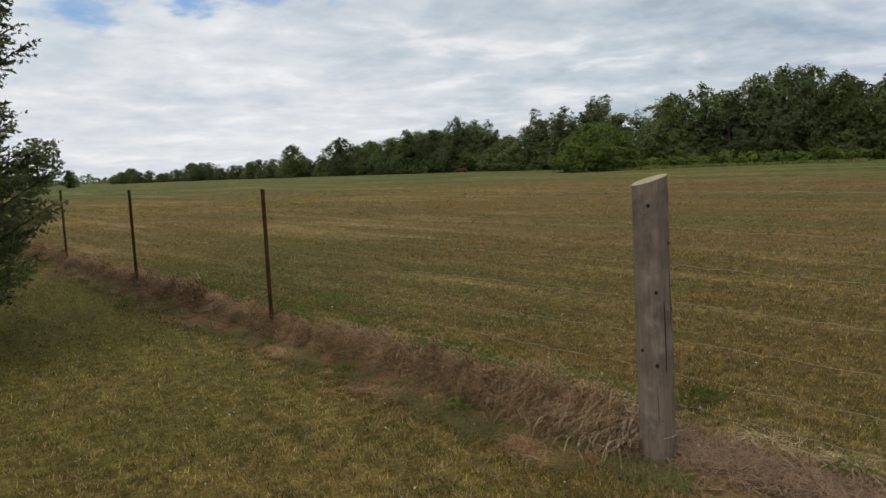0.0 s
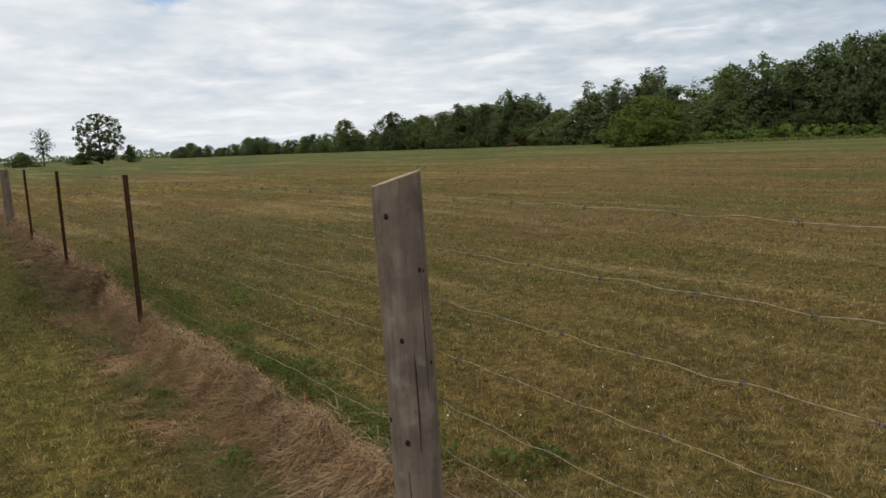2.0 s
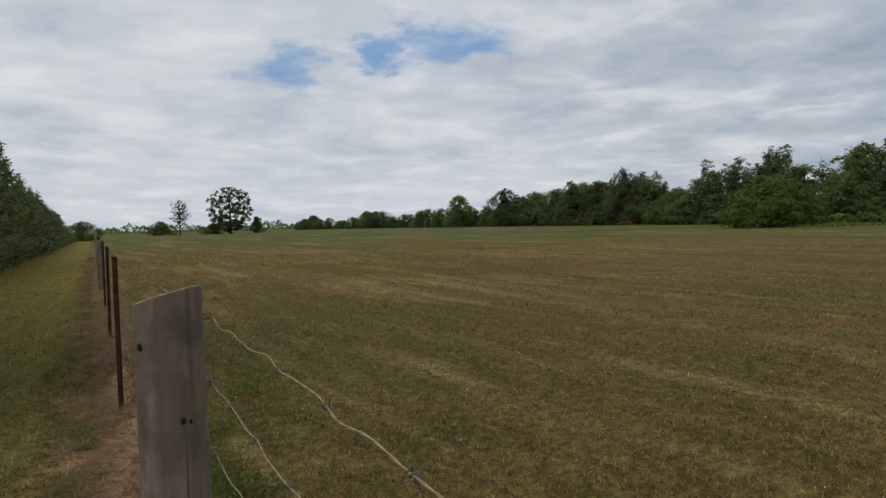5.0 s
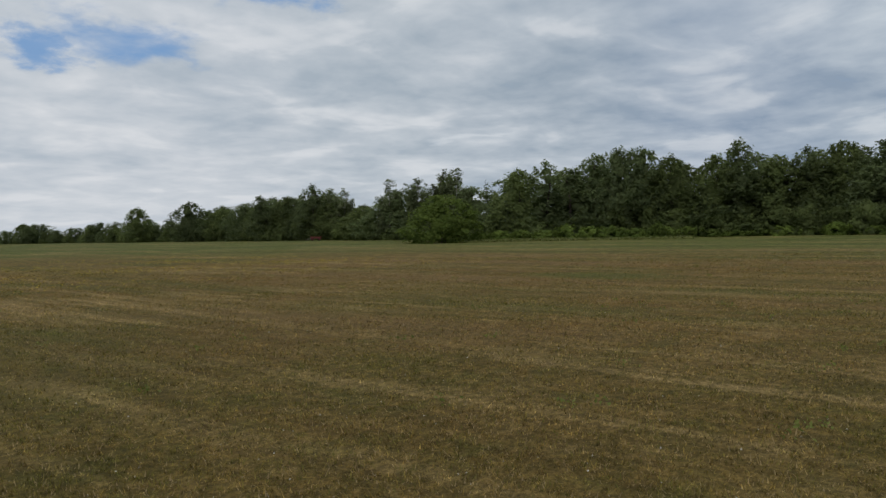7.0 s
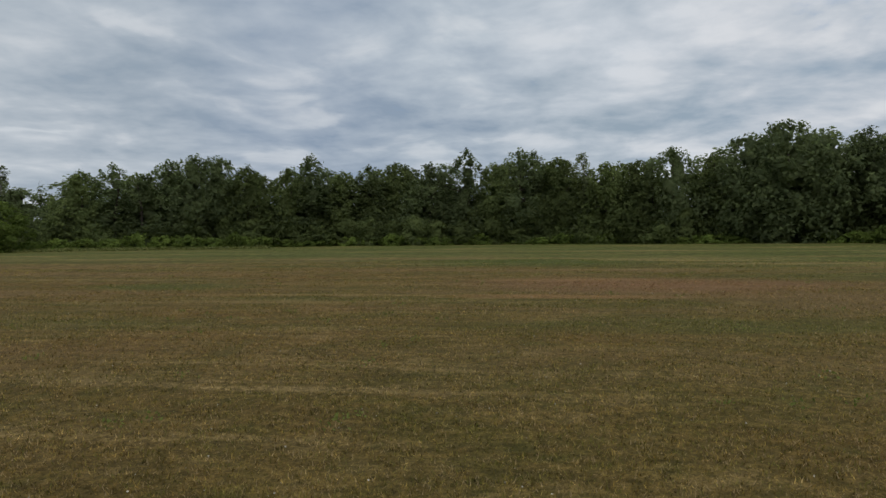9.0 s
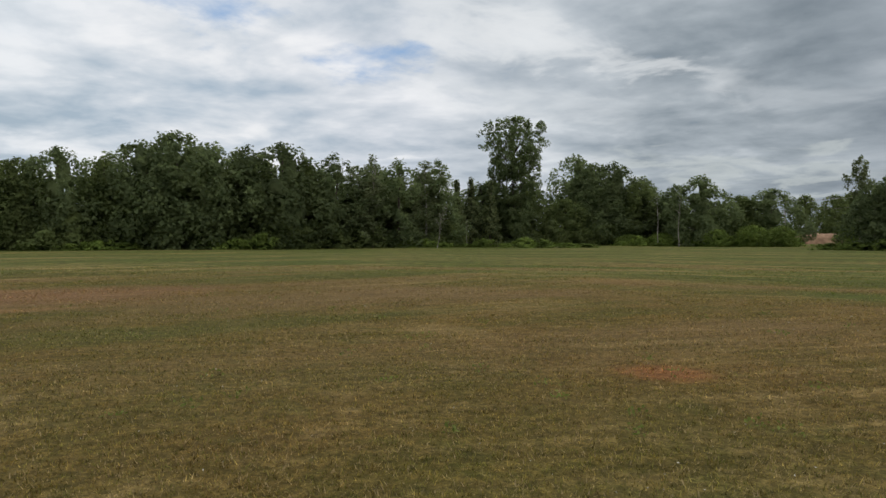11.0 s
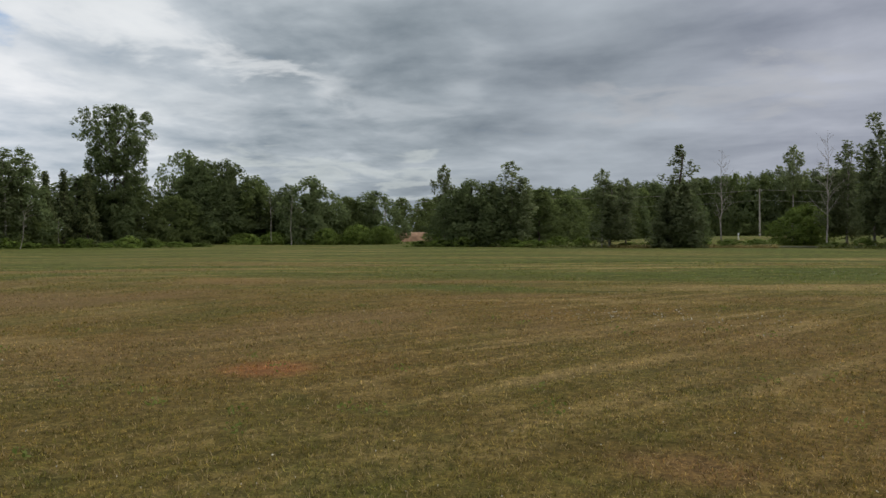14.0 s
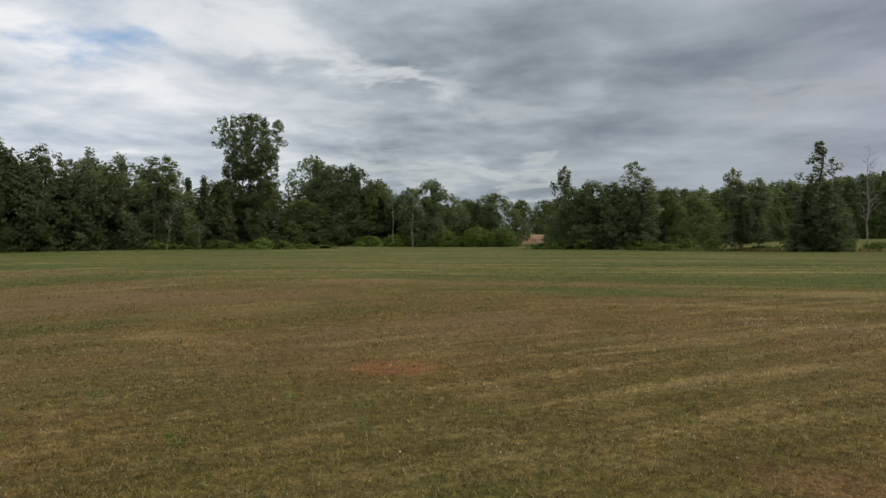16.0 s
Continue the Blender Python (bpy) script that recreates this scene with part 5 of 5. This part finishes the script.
def make_lines(x, y, top):
    for dz, dy in ((-0.25, -0.2), (-0.25, 0.3), (-2.2, 0.0)):
        w = thing("power_line", "thin grey overhead line between the poles", "power line", group="overhead lines")
        pts = []
        for k in range(61):
            xx = -70 + 160 * k / 60
            u = ((xx - x) % 55) / 55
            pts.append((xx, y + dy, top + dz - 0.9 * 4 * u * (1 - u)))
        part("cable", mesh_of("cable", *tube(pts, 0.02, 5), M["pole"], True), w)


make_lines(*make_pole(-179.1, 150, 8.9))
make_pole(-151.3, 168, 10.3)


def make_road():
    bm = bmesh.new()
    lo, hi = [], []
    for k in range(25):
        x = 1.0 - 60 * k / 24
        y = -88 + 0.02 * x + 1.5 * math.sin(k * 0.3)
        lo.append(bm.verts.new((x, y - 2.6, float(height(x, y - 2.6)) + 0.10)))
        hi.append(bm.verts.new((x, y + 2.6, float(height(x, y + 2.6)) + 0.10)))
    for k in range(24):
        bm.faces.new((lo[k], hi[k], hi[k + 1], lo[k + 1]))
    bmesh.ops.solidify(bm, geom=bm.faces[:], thickness=0.25)
    tagged(new("road", bm_mesh("road", bm, M["asphalt"])), "worn grey lane beside the field", "road", kind="structure")


make_road()


def make_earth_bank():
    x, y = spot(-153.6, 160)
    bm = bmesh.new()
    bmesh.ops.create_grid(bm, x_segments=30, y_segments=16, size=0.5)
    for v in bm.verts:
        px, py = v.co.x * 12, v.co.y * 6
        e = max(0, 1 - (px / 6) ** 2) * max(0, 1 - (py / 3) ** 2)
        v.co = (px, py, 2.2 * e ** 0.4 + 0.12 * noise.noise((px * 0.7, py * 0.7, 0)) * e - 0.1)
    ob = thing("earth_bank", "bare tan earth bank seen through a gap in the trees", "earth bank", pose(x, y, float(height(x, y)), 0, 0, 27))
    part("slope", bm_mesh("earth_slope", bm, M["earth"], True), ob)


make_earth_bank()


def wheel(parent, m, r):
    w = part("wheel", mesh_of("tyre", *tube([(r * math.cos(a), 0, r * math.sin(a)) for a in np.linspace(0, 2 * math.pi, 21)], 0.10, 8), M["rubber"], True), parent, m=m)
    bm = bmesh.new()
    bmesh.ops.create_cone(bm, cap_ends=True, segments=18, radius1=r * 0.75, radius2=r * 0.75, depth=0.1, matrix=Matrix.Rotation(radians(90), 4, "X"))
    part("rim", bm_mesh("rim", bm, M["red"]), w, "red steel rim")


def make_wagon():
    x, y = spot(-39.4, 142)
    w = thing("farm_wagon", "low faded red farm wagon parked before the wood", "wagon", pose(x, y, float(height(x, y)), 0, 0, -35) @ Matrix.Diagonal((0.62, 0.62, 0.62, 1)))
    part("bed", box_mesh("wagon_bed", 3.2, 1.8, 0.16, M["red"], 0.03), w, m=Matrix.Translation((0, 0, 0.72)))
    for sy in (-0.86, 0.86):
        part("side_board", box_mesh("side_board", 3.2, 0.06, 0.34, M["red"], 0.02), w, m=Matrix.Translation((0, sy, 0.97)))
    part("end_board", box_mesh("end_board", 0.06, 1.66, 0.34, M["red"], 0.02), w, m=Matrix.Translation((1.56, 0, 0.97)))
    for sx in (-1.05, 1.05):
        for sy in (-0.80, 0.80):
            wheel(w, Matrix.Translation((sx, sy, 0.36)), 0.28)
    part("drawbar", mesh_of("drawbar", *tube([(-1.5, 0, 0.6), (-2.2, 0, 0.5), (-3.0, 0, 0.25)], 0.05, 6), M["pole"], True), w, "pale drawbar")


make_wagon()


def make_marker():
    x, y = spot(-177.7, 112)
    t = thing("roadside_marker", "small white roadside marker post in tall grass", "marker", pose(x, y, float(height(x, y)), 0, 2, 0))
    part("stake", box_mesh("marker_stake", 0.20, 0.08, 0.95, M["white"], 0.02), t, m=Matrix.Translation((0, 0, 0.55)))


make_marker()


# ---------------------------------------------------------------- grass
def tufts(rng, n, r0, r1, a0, a1, cx, cy):
    """Places for tufts of grass, thinning with the distance."""
    r = np.exp(rng.uniform(math.log(r0), math.log(r1), n))
    a = np.radians(rng.uniform(min(a0, a1), max(a0, a1), n))
    return np.stack([cx - np.sin(a) * r, cy + np.cos(a) * r], -1), r


def blades(rng, base, r, lo, hi, wide, lean=0.9):
    """One bent blade a root: three corners."""
    n = len(base)
    h = rng.uniform(lo, hi, n)
    a = rng.uniform(0, 2 * np.pi, n)
    k = lean * rng.uniform(0.3, 1.0, n)
    d = np.stack([np.cos(a), np.sin(a)], -1)
    z = height(base[:, 0], base[:, 1])
    s = np.stack([-d[:, 1], d[:, 0]], -1) * (wide * rng.uniform(0.7, 1.3, n))[:, None]
    root = np.stack([base[:, 0], base[:, 1], z - 0.004], -1)
    side = np.concatenate([s, np.zeros((n, 1))], 1)
    # turn half of the blades so that some show their flat to any side
    tip = root + np.concatenate([d * (h * np.sin(k))[:, None], (h * np.cos(k))[:, None]], 1)
    v = np.stack([root - side, root + side, tip], 1).reshape(-1, 3)
    return v, np.arange(3 * n).reshape(-1, 3)


def make_grass():
    rng = np.random.default_rng(21)
    c, r = tufts(rng, 112000, 1.7, 40.0, 24, -198, -0.9, -2.0)
    per = 7
    q = np.repeat(np.arange(len(c)), per)
    spread = (0.016 + 0.005 * r)[q][:, None]
    base = c[q] + rng.normal(size=(len(q), 2)) * spread
    rr = r[q]
    lawn = (base[:, 0] < -0.4) & (base[:, 1] > -4)
    band = (np.abs(base[:, 0] - 0.10) < 0.28) & (base[:, 1] > -2.6)
    grow = rng.uniform(0.6, 1.35, len(c))[q]
    for name, pick, lo, hi, label in (("lawn_grass", lawn & ~band, 0.020, 0.042, "short dry mown lawn grass"), ("field_grass", ~lawn & ~band, 0.018, 0.044, "short dry stubble of the mown field")):
        b, d = base[pick], rr[pick]
        g = grow[pick] * (1 + 0.010 * np.minimum(d, 40))
        v, f = blades(rng, b, d, lo * g, hi * g, 0.0017 + 0.00048 * np.minimum(d, 45), 1.35)
        me = mesh_of(name, v, f, M["blade"])
        tagged(new(name, me), label, "grass", kind="stuff")


make_grass()


def ribbons(rng, root, way, rise, length, wide, n=4, bend=1.1):
    """Bent straws: a flat ribbon along an arc."""
    k = len(root)
    t = np.linspace(0, 1, n)
    d = np.stack([np.cos(way), np.sin(way), np.zeros(k)], -1)
    s = np.stack([-np.sin(way), np.cos(way), np.zeros(k)], -1)
    el = rise[:, None] * (1 - bend * t[None])
    step = length[:, None] / (n - 1)
    z = np.cumsum(np.sin(el) * step, 1) - np.sin(el[:, :1]) * step
    o = np.cumsum(np.cos(el) * step, 1) - np.cos(el[:, :1]) * step
    mid = root[:, None] + d[:, None] * o[..., None] + np.array([0, 0, 1.0]) * z[..., None]
    mid[..., 2] = np.maximum(mid[..., 2], 0.004)
    w = wide[:, None] * (1 - 0.75 * t)[None]
    v = np.stack([mid - s[:, None] * w[..., None], mid + s[:, None] * w[..., None]], 2).reshape(-1, 3)
    i = np.arange(k)[:, None] * 2 * n + np.arange(n - 1)[None] * 2
    f = np.stack([i, i + 1, i + 3, i + 2], -1).reshape(-1, 4)
    return v, f


def make_dead_strip():
    rng = np.random.default_rng(33)
    # matted straw, widest round the corner post
    n = 11000
    y = -2.7 + np.exp(rng.uniform(math.log(0.9), math.log(34), n)) - 0.8
    x = rng.normal(0.0, 0.13, n)
    edge = (y < 0.2) & (rng.random(n) < 0.45)
    x = np.where(edge, rng.normal(0.40, 0.05, n), x)
    keep = (x > -0.34) & (x < 0.50) & ((y > 0.2) & (rng.random(n) < 0.6) | edge | (rng.random(n) < 0.2))
    x, y = x[keep], y[keep]
    k = len(x)
    mound = 0.09 * np.exp(-((x - 0.05) / 0.16) ** 2) * rng.random(k)
    root = np.stack([x, y, height(x, y) + mound], -1)
    far = 1 + 0.12 * np.maximum(0, y)
    v, f = ribbons(rng, root, rng.uniform(0, 6.28, k), rng.uniform(0.02, 0.7, k), rng.uniform(0.05, 0.17, k), 0.0010 * rng.uniform(0.7, 1.5, k) * far, 3)
    tagged(new("dead_straw", mesh_of("dead_straw", v, f, M["straw"])), "matted tan dead straw under the fence", "straw", kind="stuff")
    # a low bank of packed dead growth: steep at the wire, sloping down to the lawn
    def bank(x, y):
        ridge = 1.0 + 0.16 * np.sin(y * 3.3) + 0.13 * np.sin(y * 8.7 + 1) + 0.09 * np.sin(y * 1.1) + 0.07 * np.sin(y * 19 + x * 11)
        return np.where(x > 0.09, 0.22 * (1 - smooth_step(x, 0.09, 0.17)), 0.012 + 0.208 * smooth_step(x, -0.17, 0.09)) * ridge * smooth_step(y, 0.02, 0.22)

    ys, xs = 0.02 + np.concatenate([np.arange(0, 8, 0.05), np.arange(8, 46, 0.2)]), np.linspace(-0.30, 0.17, 14)
    gx, gy = np.meshgrid(xs, ys)
    v = np.stack([gx, gy, height(gx, gy) + 0.66 * bank(gx, gy) - 0.018 + rng.uniform(-0.016, 0.010, gx.shape)], -1).reshape(-1, 3)
    w = len(xs)
    q = (np.arange(len(ys) - 1)[:, None] * w + np.arange(w - 1)[None]).reshape(-1)
    tagged(new("thatch_bank", mesh_of("thatch_bank", v, np.stack([q, q + 1, q + w + 1, q + w], -1), M["thatch"])), "low bank of packed brown dead grass under the wire", "dead grass", kind="stuff")
    # stalks hanging down its face, and some that stand up along the crest
    k = 2300
    cy = 0.12 + np.exp(rng.uniform(math.log(0.7), math.log(44), k)) - 0.7
    cx = np.where(rng.random(k) < 0.60, rng.uniform(-0.09, 0.14, k), 0.0 - 0.38 * rng.random(k))
    cw = math.pi + rng.normal(0, 0.85, k)
    cr = np.where(cx > 0.06, rng.uniform(-0.3, 1.4, k), rng.uniform(-1.3, 0.7, k) * (0.25 + 0.75 * smooth_step(cx, -0.26, -0.05)))
    low = (cx < -0.08) & (rng.random(k) < 0.7)
    patches = np.sin(cy * 4.1 + cx * 9) + np.sin(cy * 9.7 - cx * 14 + 2) + rng.normal(0, 0.45, k)
    leafy = np.where(cx < -0.14, patches > -0.5, rng.random(k) < np.where(cx < -0.06, 0.35, 0.10))
    per = 56
    i = np.repeat(np.arange(k), per)
    n = len(i)
    off = rng.normal(size=(n, 2)) * (0.030 + 0.003 * np.maximum(0, cy[i]))[:, None]
    x, y = np.minimum(cx[i] + off[:, 0], 0.16), np.maximum(cy[i] + off[:, 1], 0.1)
    root = np.stack([x, y, height(x, y) + bank(x, y) * rng.uniform(0.50, 1.10, n) * rng.uniform(0.8, 1.1, k)[i] + 0.004], -1)
    way = np.where(rng.random(n) < 0.22, rng.uniform(0, 6.28, n), cw[i] + rng.normal(0, 0.45, n))
    rise = np.clip(cr[i] + rng.normal(0.15, 0.35, n), -1.4, 1.5)
    long = rng.uniform(0.030, 0.105, n) * (1 + 0.05 * np.maximum(0, y))
    wide = 0.0012 * rng.uniform(0.4, 1.9, n) * (1 + 0.12 * np.maximum(0, y))
    for name, pick, mat, label, category in (("dead_stalks", ~low & ~leafy, "seed", "brown dead grass stalks banked along the wire", "dead grass"),
                                             ("leaning_straw", low & ~leafy, "straw", "orange-tan straw leaning down towards the lawn", "straw"),
                                             ("bank_grass", leafy, "olive", "olive green grass growing through the dead straw", "grass")):
        p = pick[i]
        v, f = ribbons(rng, root[p], way[p], rise[p], long[p], wide[p], 3, 0.8)
        tagged(new(name, mesh_of(name, v, f, M[mat])), label, category, kind="stuff")
    # flattened brown stalks south of the corner post
    n = 9000
    y = rng.uniform(-2.3, 0.15, n)
    x = np.clip(rng.normal(0.20, 0.11, n), -0.15, 0.44)
    root = np.stack([x, y, height(x, y) + 0.02], -1)
    v, f = ribbons(rng, root, rng.uniform(0, 6.28, n), rng.uniform(0.2, 1.0, n), rng.uniform(0.05, 0.14, n), 0.0016 * rng.uniform(0.6, 1.4, n), 3)
    tagged(new("flattened_stalks", mesh_of("flattened_stalks", v, f, M["thatch"])), "flattened brown dead grass stalks by the corner post", "dead grass", kind="stuff")
    # yellowing tufts at the foot of the strip
    k = 150
    cy = -2.0 + np.exp(rng.uniform(math.log(0.6), math.log(24), k)) - 0.5
    cx = rng.normal(-0.16, 0.14, k)
    i = np.repeat(np.arange(k), 22)
    n = len(i)
    off = rng.normal(size=(n, 2)) * 0.03
    x, y = cx[i] + off[:, 0], cy[i] + off[:, 1]
    root = np.stack([x, y, height(x, y)], -1)
    v, f = ribbons(rng, root, rng.uniform(0, 6.28, n), rng.uniform(0.6, 1.5, n), rng.uniform(0.06, 0.16, n), 0.002 * rng.uniform(0.7, 1.4, n), 3)
    tagged(new("strip_tufts", mesh_of("strip_tufts", v, f, M["tall_grass"])), "yellow-green tufts of grass among the dead straw", "grass", kind="stuff")
    # long pale straws near the corner post
    n = 460
    y = np.where(rng.random(n) < 0.12, rng.uniform(0.1, 1.0, n), rng.uniform(-2.3, -0.1, n))
    x = np.where(y > 0, rng.normal(0.16, 0.10, n), rng.normal(0.43, 0.03, n))
    root = np.stack([x, y, np.where(y > 0, 0.12, rng.uniform(0.01, 0.09, n))], -1)
    v, f = ribbons(rng, root, np.where(y > 0, rng.uniform(0, 6.28, n), rng.normal(-1.9, 0.8, n)), np.where(y > 0, rng.uniform(0.4, 1.3, n), rng.uniform(0.1, 0.5, n)), rng.uniform(0.08, 0.20, n), np.full(n, 0.0017), 6, 1.7)
    k = 420
    y2 = rng.uniform(0.05, 1.0, k) * rng.random(k) ** 0.4
    x2 = rng.normal(0.02, 0.09, k)
    root = np.stack([x2, y2, np.clip(0.20 - 0.5 * (0.12 - x2), 0.04, 0.24) * rng.uniform(0.6, 1.1, k)], -1)
    v2, f2 = ribbons(rng, root, math.pi + rng.normal(0, 0.9, k), rng.uniform(0.2, 1.2, k), rng.uniform(0.10, 0.24, k), rng.uniform(0.0012, 0.0020, k), 6, 1.9)
    v, f = joined([(v, f), (v2, f2)])
    tagged(new("loose_straws", mesh_of("loose_straws", v, f, M["pale_straw"])), "long pale loose straws round the corner post", "straw", kind="stuff")


make_dead_strip()


def weed_mesh(seed, r, leaves):
    """A low dome of small leaves on short stems."""
    rng = np.random.default_rng(seed)
    a, q = rng.uniform(0, 6.28, leaves), np.sqrt(rng.random(leaves))
    lop = 1 + 0.35 * np.sin(a * 3 + seed)
    z = 0.02 + (1 - q ** 2) * r * 0.75 * rng.uniform(0.4, 1.1, leaves)
    p = np.stack([r * q * lop * np.cos(a), r * q * lop * np.sin(a), z], -1)
    return mesh_of("weed_leaves", *kites(p, 0.036, rng, 0.9, 0.45), M["weed"])


WEEDS = [weed_mesh(60, 0.12, 150), weed_mesh(61, 0.09, 90), weed_mesh(62, 0.17, 220)]
SPOTS = [(0.82, 0.25, 0), (0.70, 0.40, 1), (0.60, 2.17, 0), (0.55, 1.75, 1), (1.03, 4.63, 2), (0.62, 3.5, 0), (0.95, -1.2, 1), (-0.52, 6.4, 0), (0.5, 6.6, 0), (0.42, -0.7, 1), (0.40, 0.95, 1), (0.44, 1.30, 0), (0.46, 2.45, 1), (0.42, 2.95, 1), (-0.20, 1.15, 1), (0.38, 4.1, 1), (-0.26, 2.3, 1)]
for n, (x, y, k) in enumerate(SPOTS):
    t = thing("weed", "low clump of fresh green weed leaves by the fence", "weed", pose(x, y, float(height(x, y)), 0, 0, n * 77), "weeds along the fence")
    part("leaves", WEEDS[k], t)


def make_flowers():
    rng = np.random.default_rng(44)
    c, r = tufts(rng, 1500, 2.0, 26.0, 24, -198, -0.9, -2.0)
    z = height(c[:, 0], c[:, 1]) + rng.uniform(0.03, 0.075, len(c))
    p = np.concatenate([c, z[:, None]], 1)
    v, f = kites(p, 0.010 + 0.0004 * np.minimum(r, 20), rng, 0.6, 0.95)
    n2 = 320
    q = rng.normal(size=(n2, 2)) * np.array([1.4, 0.8]) + np.where(rng.random((n2, 1)) < 0.6, np.array([[1.7, -14.8]]), np.array([[-3.0, -31.0]]))
    q = np.concatenate([q, rng.uniform(0.04, 0.1, (n2, 1))], 1)
    v2, f2 = kites(q, 0.024, rng, 0.6, 0.95)
    tagged(new("clover_flowers", mesh_of("clover_flowers", *joined([(v, f), (v2, f2)]), M["clover"])), "scattered small white clover heads in the grass", "flowers", kind="stuff")
    n3 = 15000
    q = np.stack([rng.uniform(0.6, 26, n3), rng.normal(28, 7, n3), rng.uniform(0.08, 0.2, n3)], -1)
    keep = (q[:, 1] > 17) & (np.sin(q[:, 0] * 0.9 + q[:, 1] * 0.3) + np.sin(q[:, 1] * 0.8) + rng.normal(size=n3) * 0.5 > 0.2)
    tagged(new("yellow_flowers", mesh_of("yellow_flowers", *kites(q[keep], 0.034, rng, 0.6, 0.9), M["yellow"])), "drift of small yellow wild flowers in the field", "flowers", kind="stuff")
    # dark broad-leaved weeds in the stubble
    c, r = tufts(rng, 150, 6.0, 30.0, 0, -198, -0.9, -2.0)
    c = c[(c[:, 0] > 0.7) | (c[:, 1] < -5)]
    i = np.repeat(np.arange(len(c)), 14)
    p = np.concatenate([c[i] + rng.normal(size=(len(i), 2)) * 0.06, rng.uniform(0.02, 0.09, (len(i), 1))], 1)
    tagged(new("field_weeds", mesh_of("field_weeds", *kites(p, 0.04, rng, 0.6, 0.6), M["weed"])), "dark green broad-leaved weeds dotted over the stubble", "weeds", kind="stuff")


make_flowers()


def make_verge():
    rng = np.random.default_rng(77)
    k = 190
    cy = 0.45 + np.exp(rng.uniform(0, math.log(8), k)) - 0.9
    cx = rng.normal(0.42, 0.11, k)
    i = np.repeat(np.arange(k), rng.integers(10, 60, k))
    n = len(i)
    p = np.stack([cx[i] + rng.normal(0, 0.055, n), cy[i] + rng.normal(0, 0.09, n), rng.uniform(0.015, 0.12, n)], -1)
    tagged(new("verge_weeds", mesh_of("verge_weeds", *kites(p, 0.030, rng, 0.8, 0.42), M["weed"])), "green leafy weeds along the field side of the fence", "weeds", kind="stuff")


make_verge()


def make_tall_grass():
    rng = np.random.default_rng(55)
    n = 9000
    az = np.radians(np.where(rng.random(n) < 0.6, rng.uniform(-192, -162, n), rng.uniform(-68, -51, n)))
    d = rng.uniform(80.5, 90, n)
    lane = (az < radians(-180.4)) & (az > radians(-182.8))
    az, d = az[~lane], d[~lane]
    n = len(az)
    x, y = -0.1 - np.sin(az) * d, -2.1 + np.cos(az) * d
    root = np.stack([x, y, height(x, y)], -1)
    v, f = ribbons(rng, root, rng.uniform(0, 6.28, n), rng.uniform(0.9, 1.5, n), rng.uniform(0.35, 1.0, n), rng.uniform(0.02, 0.05, n))
    tagged(new("tall_grass", mesh_of("tall_grass", v, f, M["tall_grass"])), "unmown tall grass along the field's far edge", "grass", kind="stuff")
    # tan seeding grass on the verge of the lane
    n = 4200
    az, d = np.radians(rng.uniform(-180.3, -168.5, n)), rng.uniform(79.0, 86.0, n)
    x, y = -0.1 - np.sin(az) * d, -2.1 + np.cos(az) * d
    root = np.stack([x, y, height(x, y)], -1)
    v, f = ribbons(rng, root, rng.uniform(0, 6.28, n), rng.uniform(1.0, 1.5, n), rng.uniform(0.3, 0.95, n), rng.uniform(0.02, 0.045, n))
    tagged(new("seeding_grass", mesh_of("seeding_grass", v, f, M["seeding"])), "tan seeding grass on the verge of the lane", "grass", kind="stuff")


make_tall_grass()
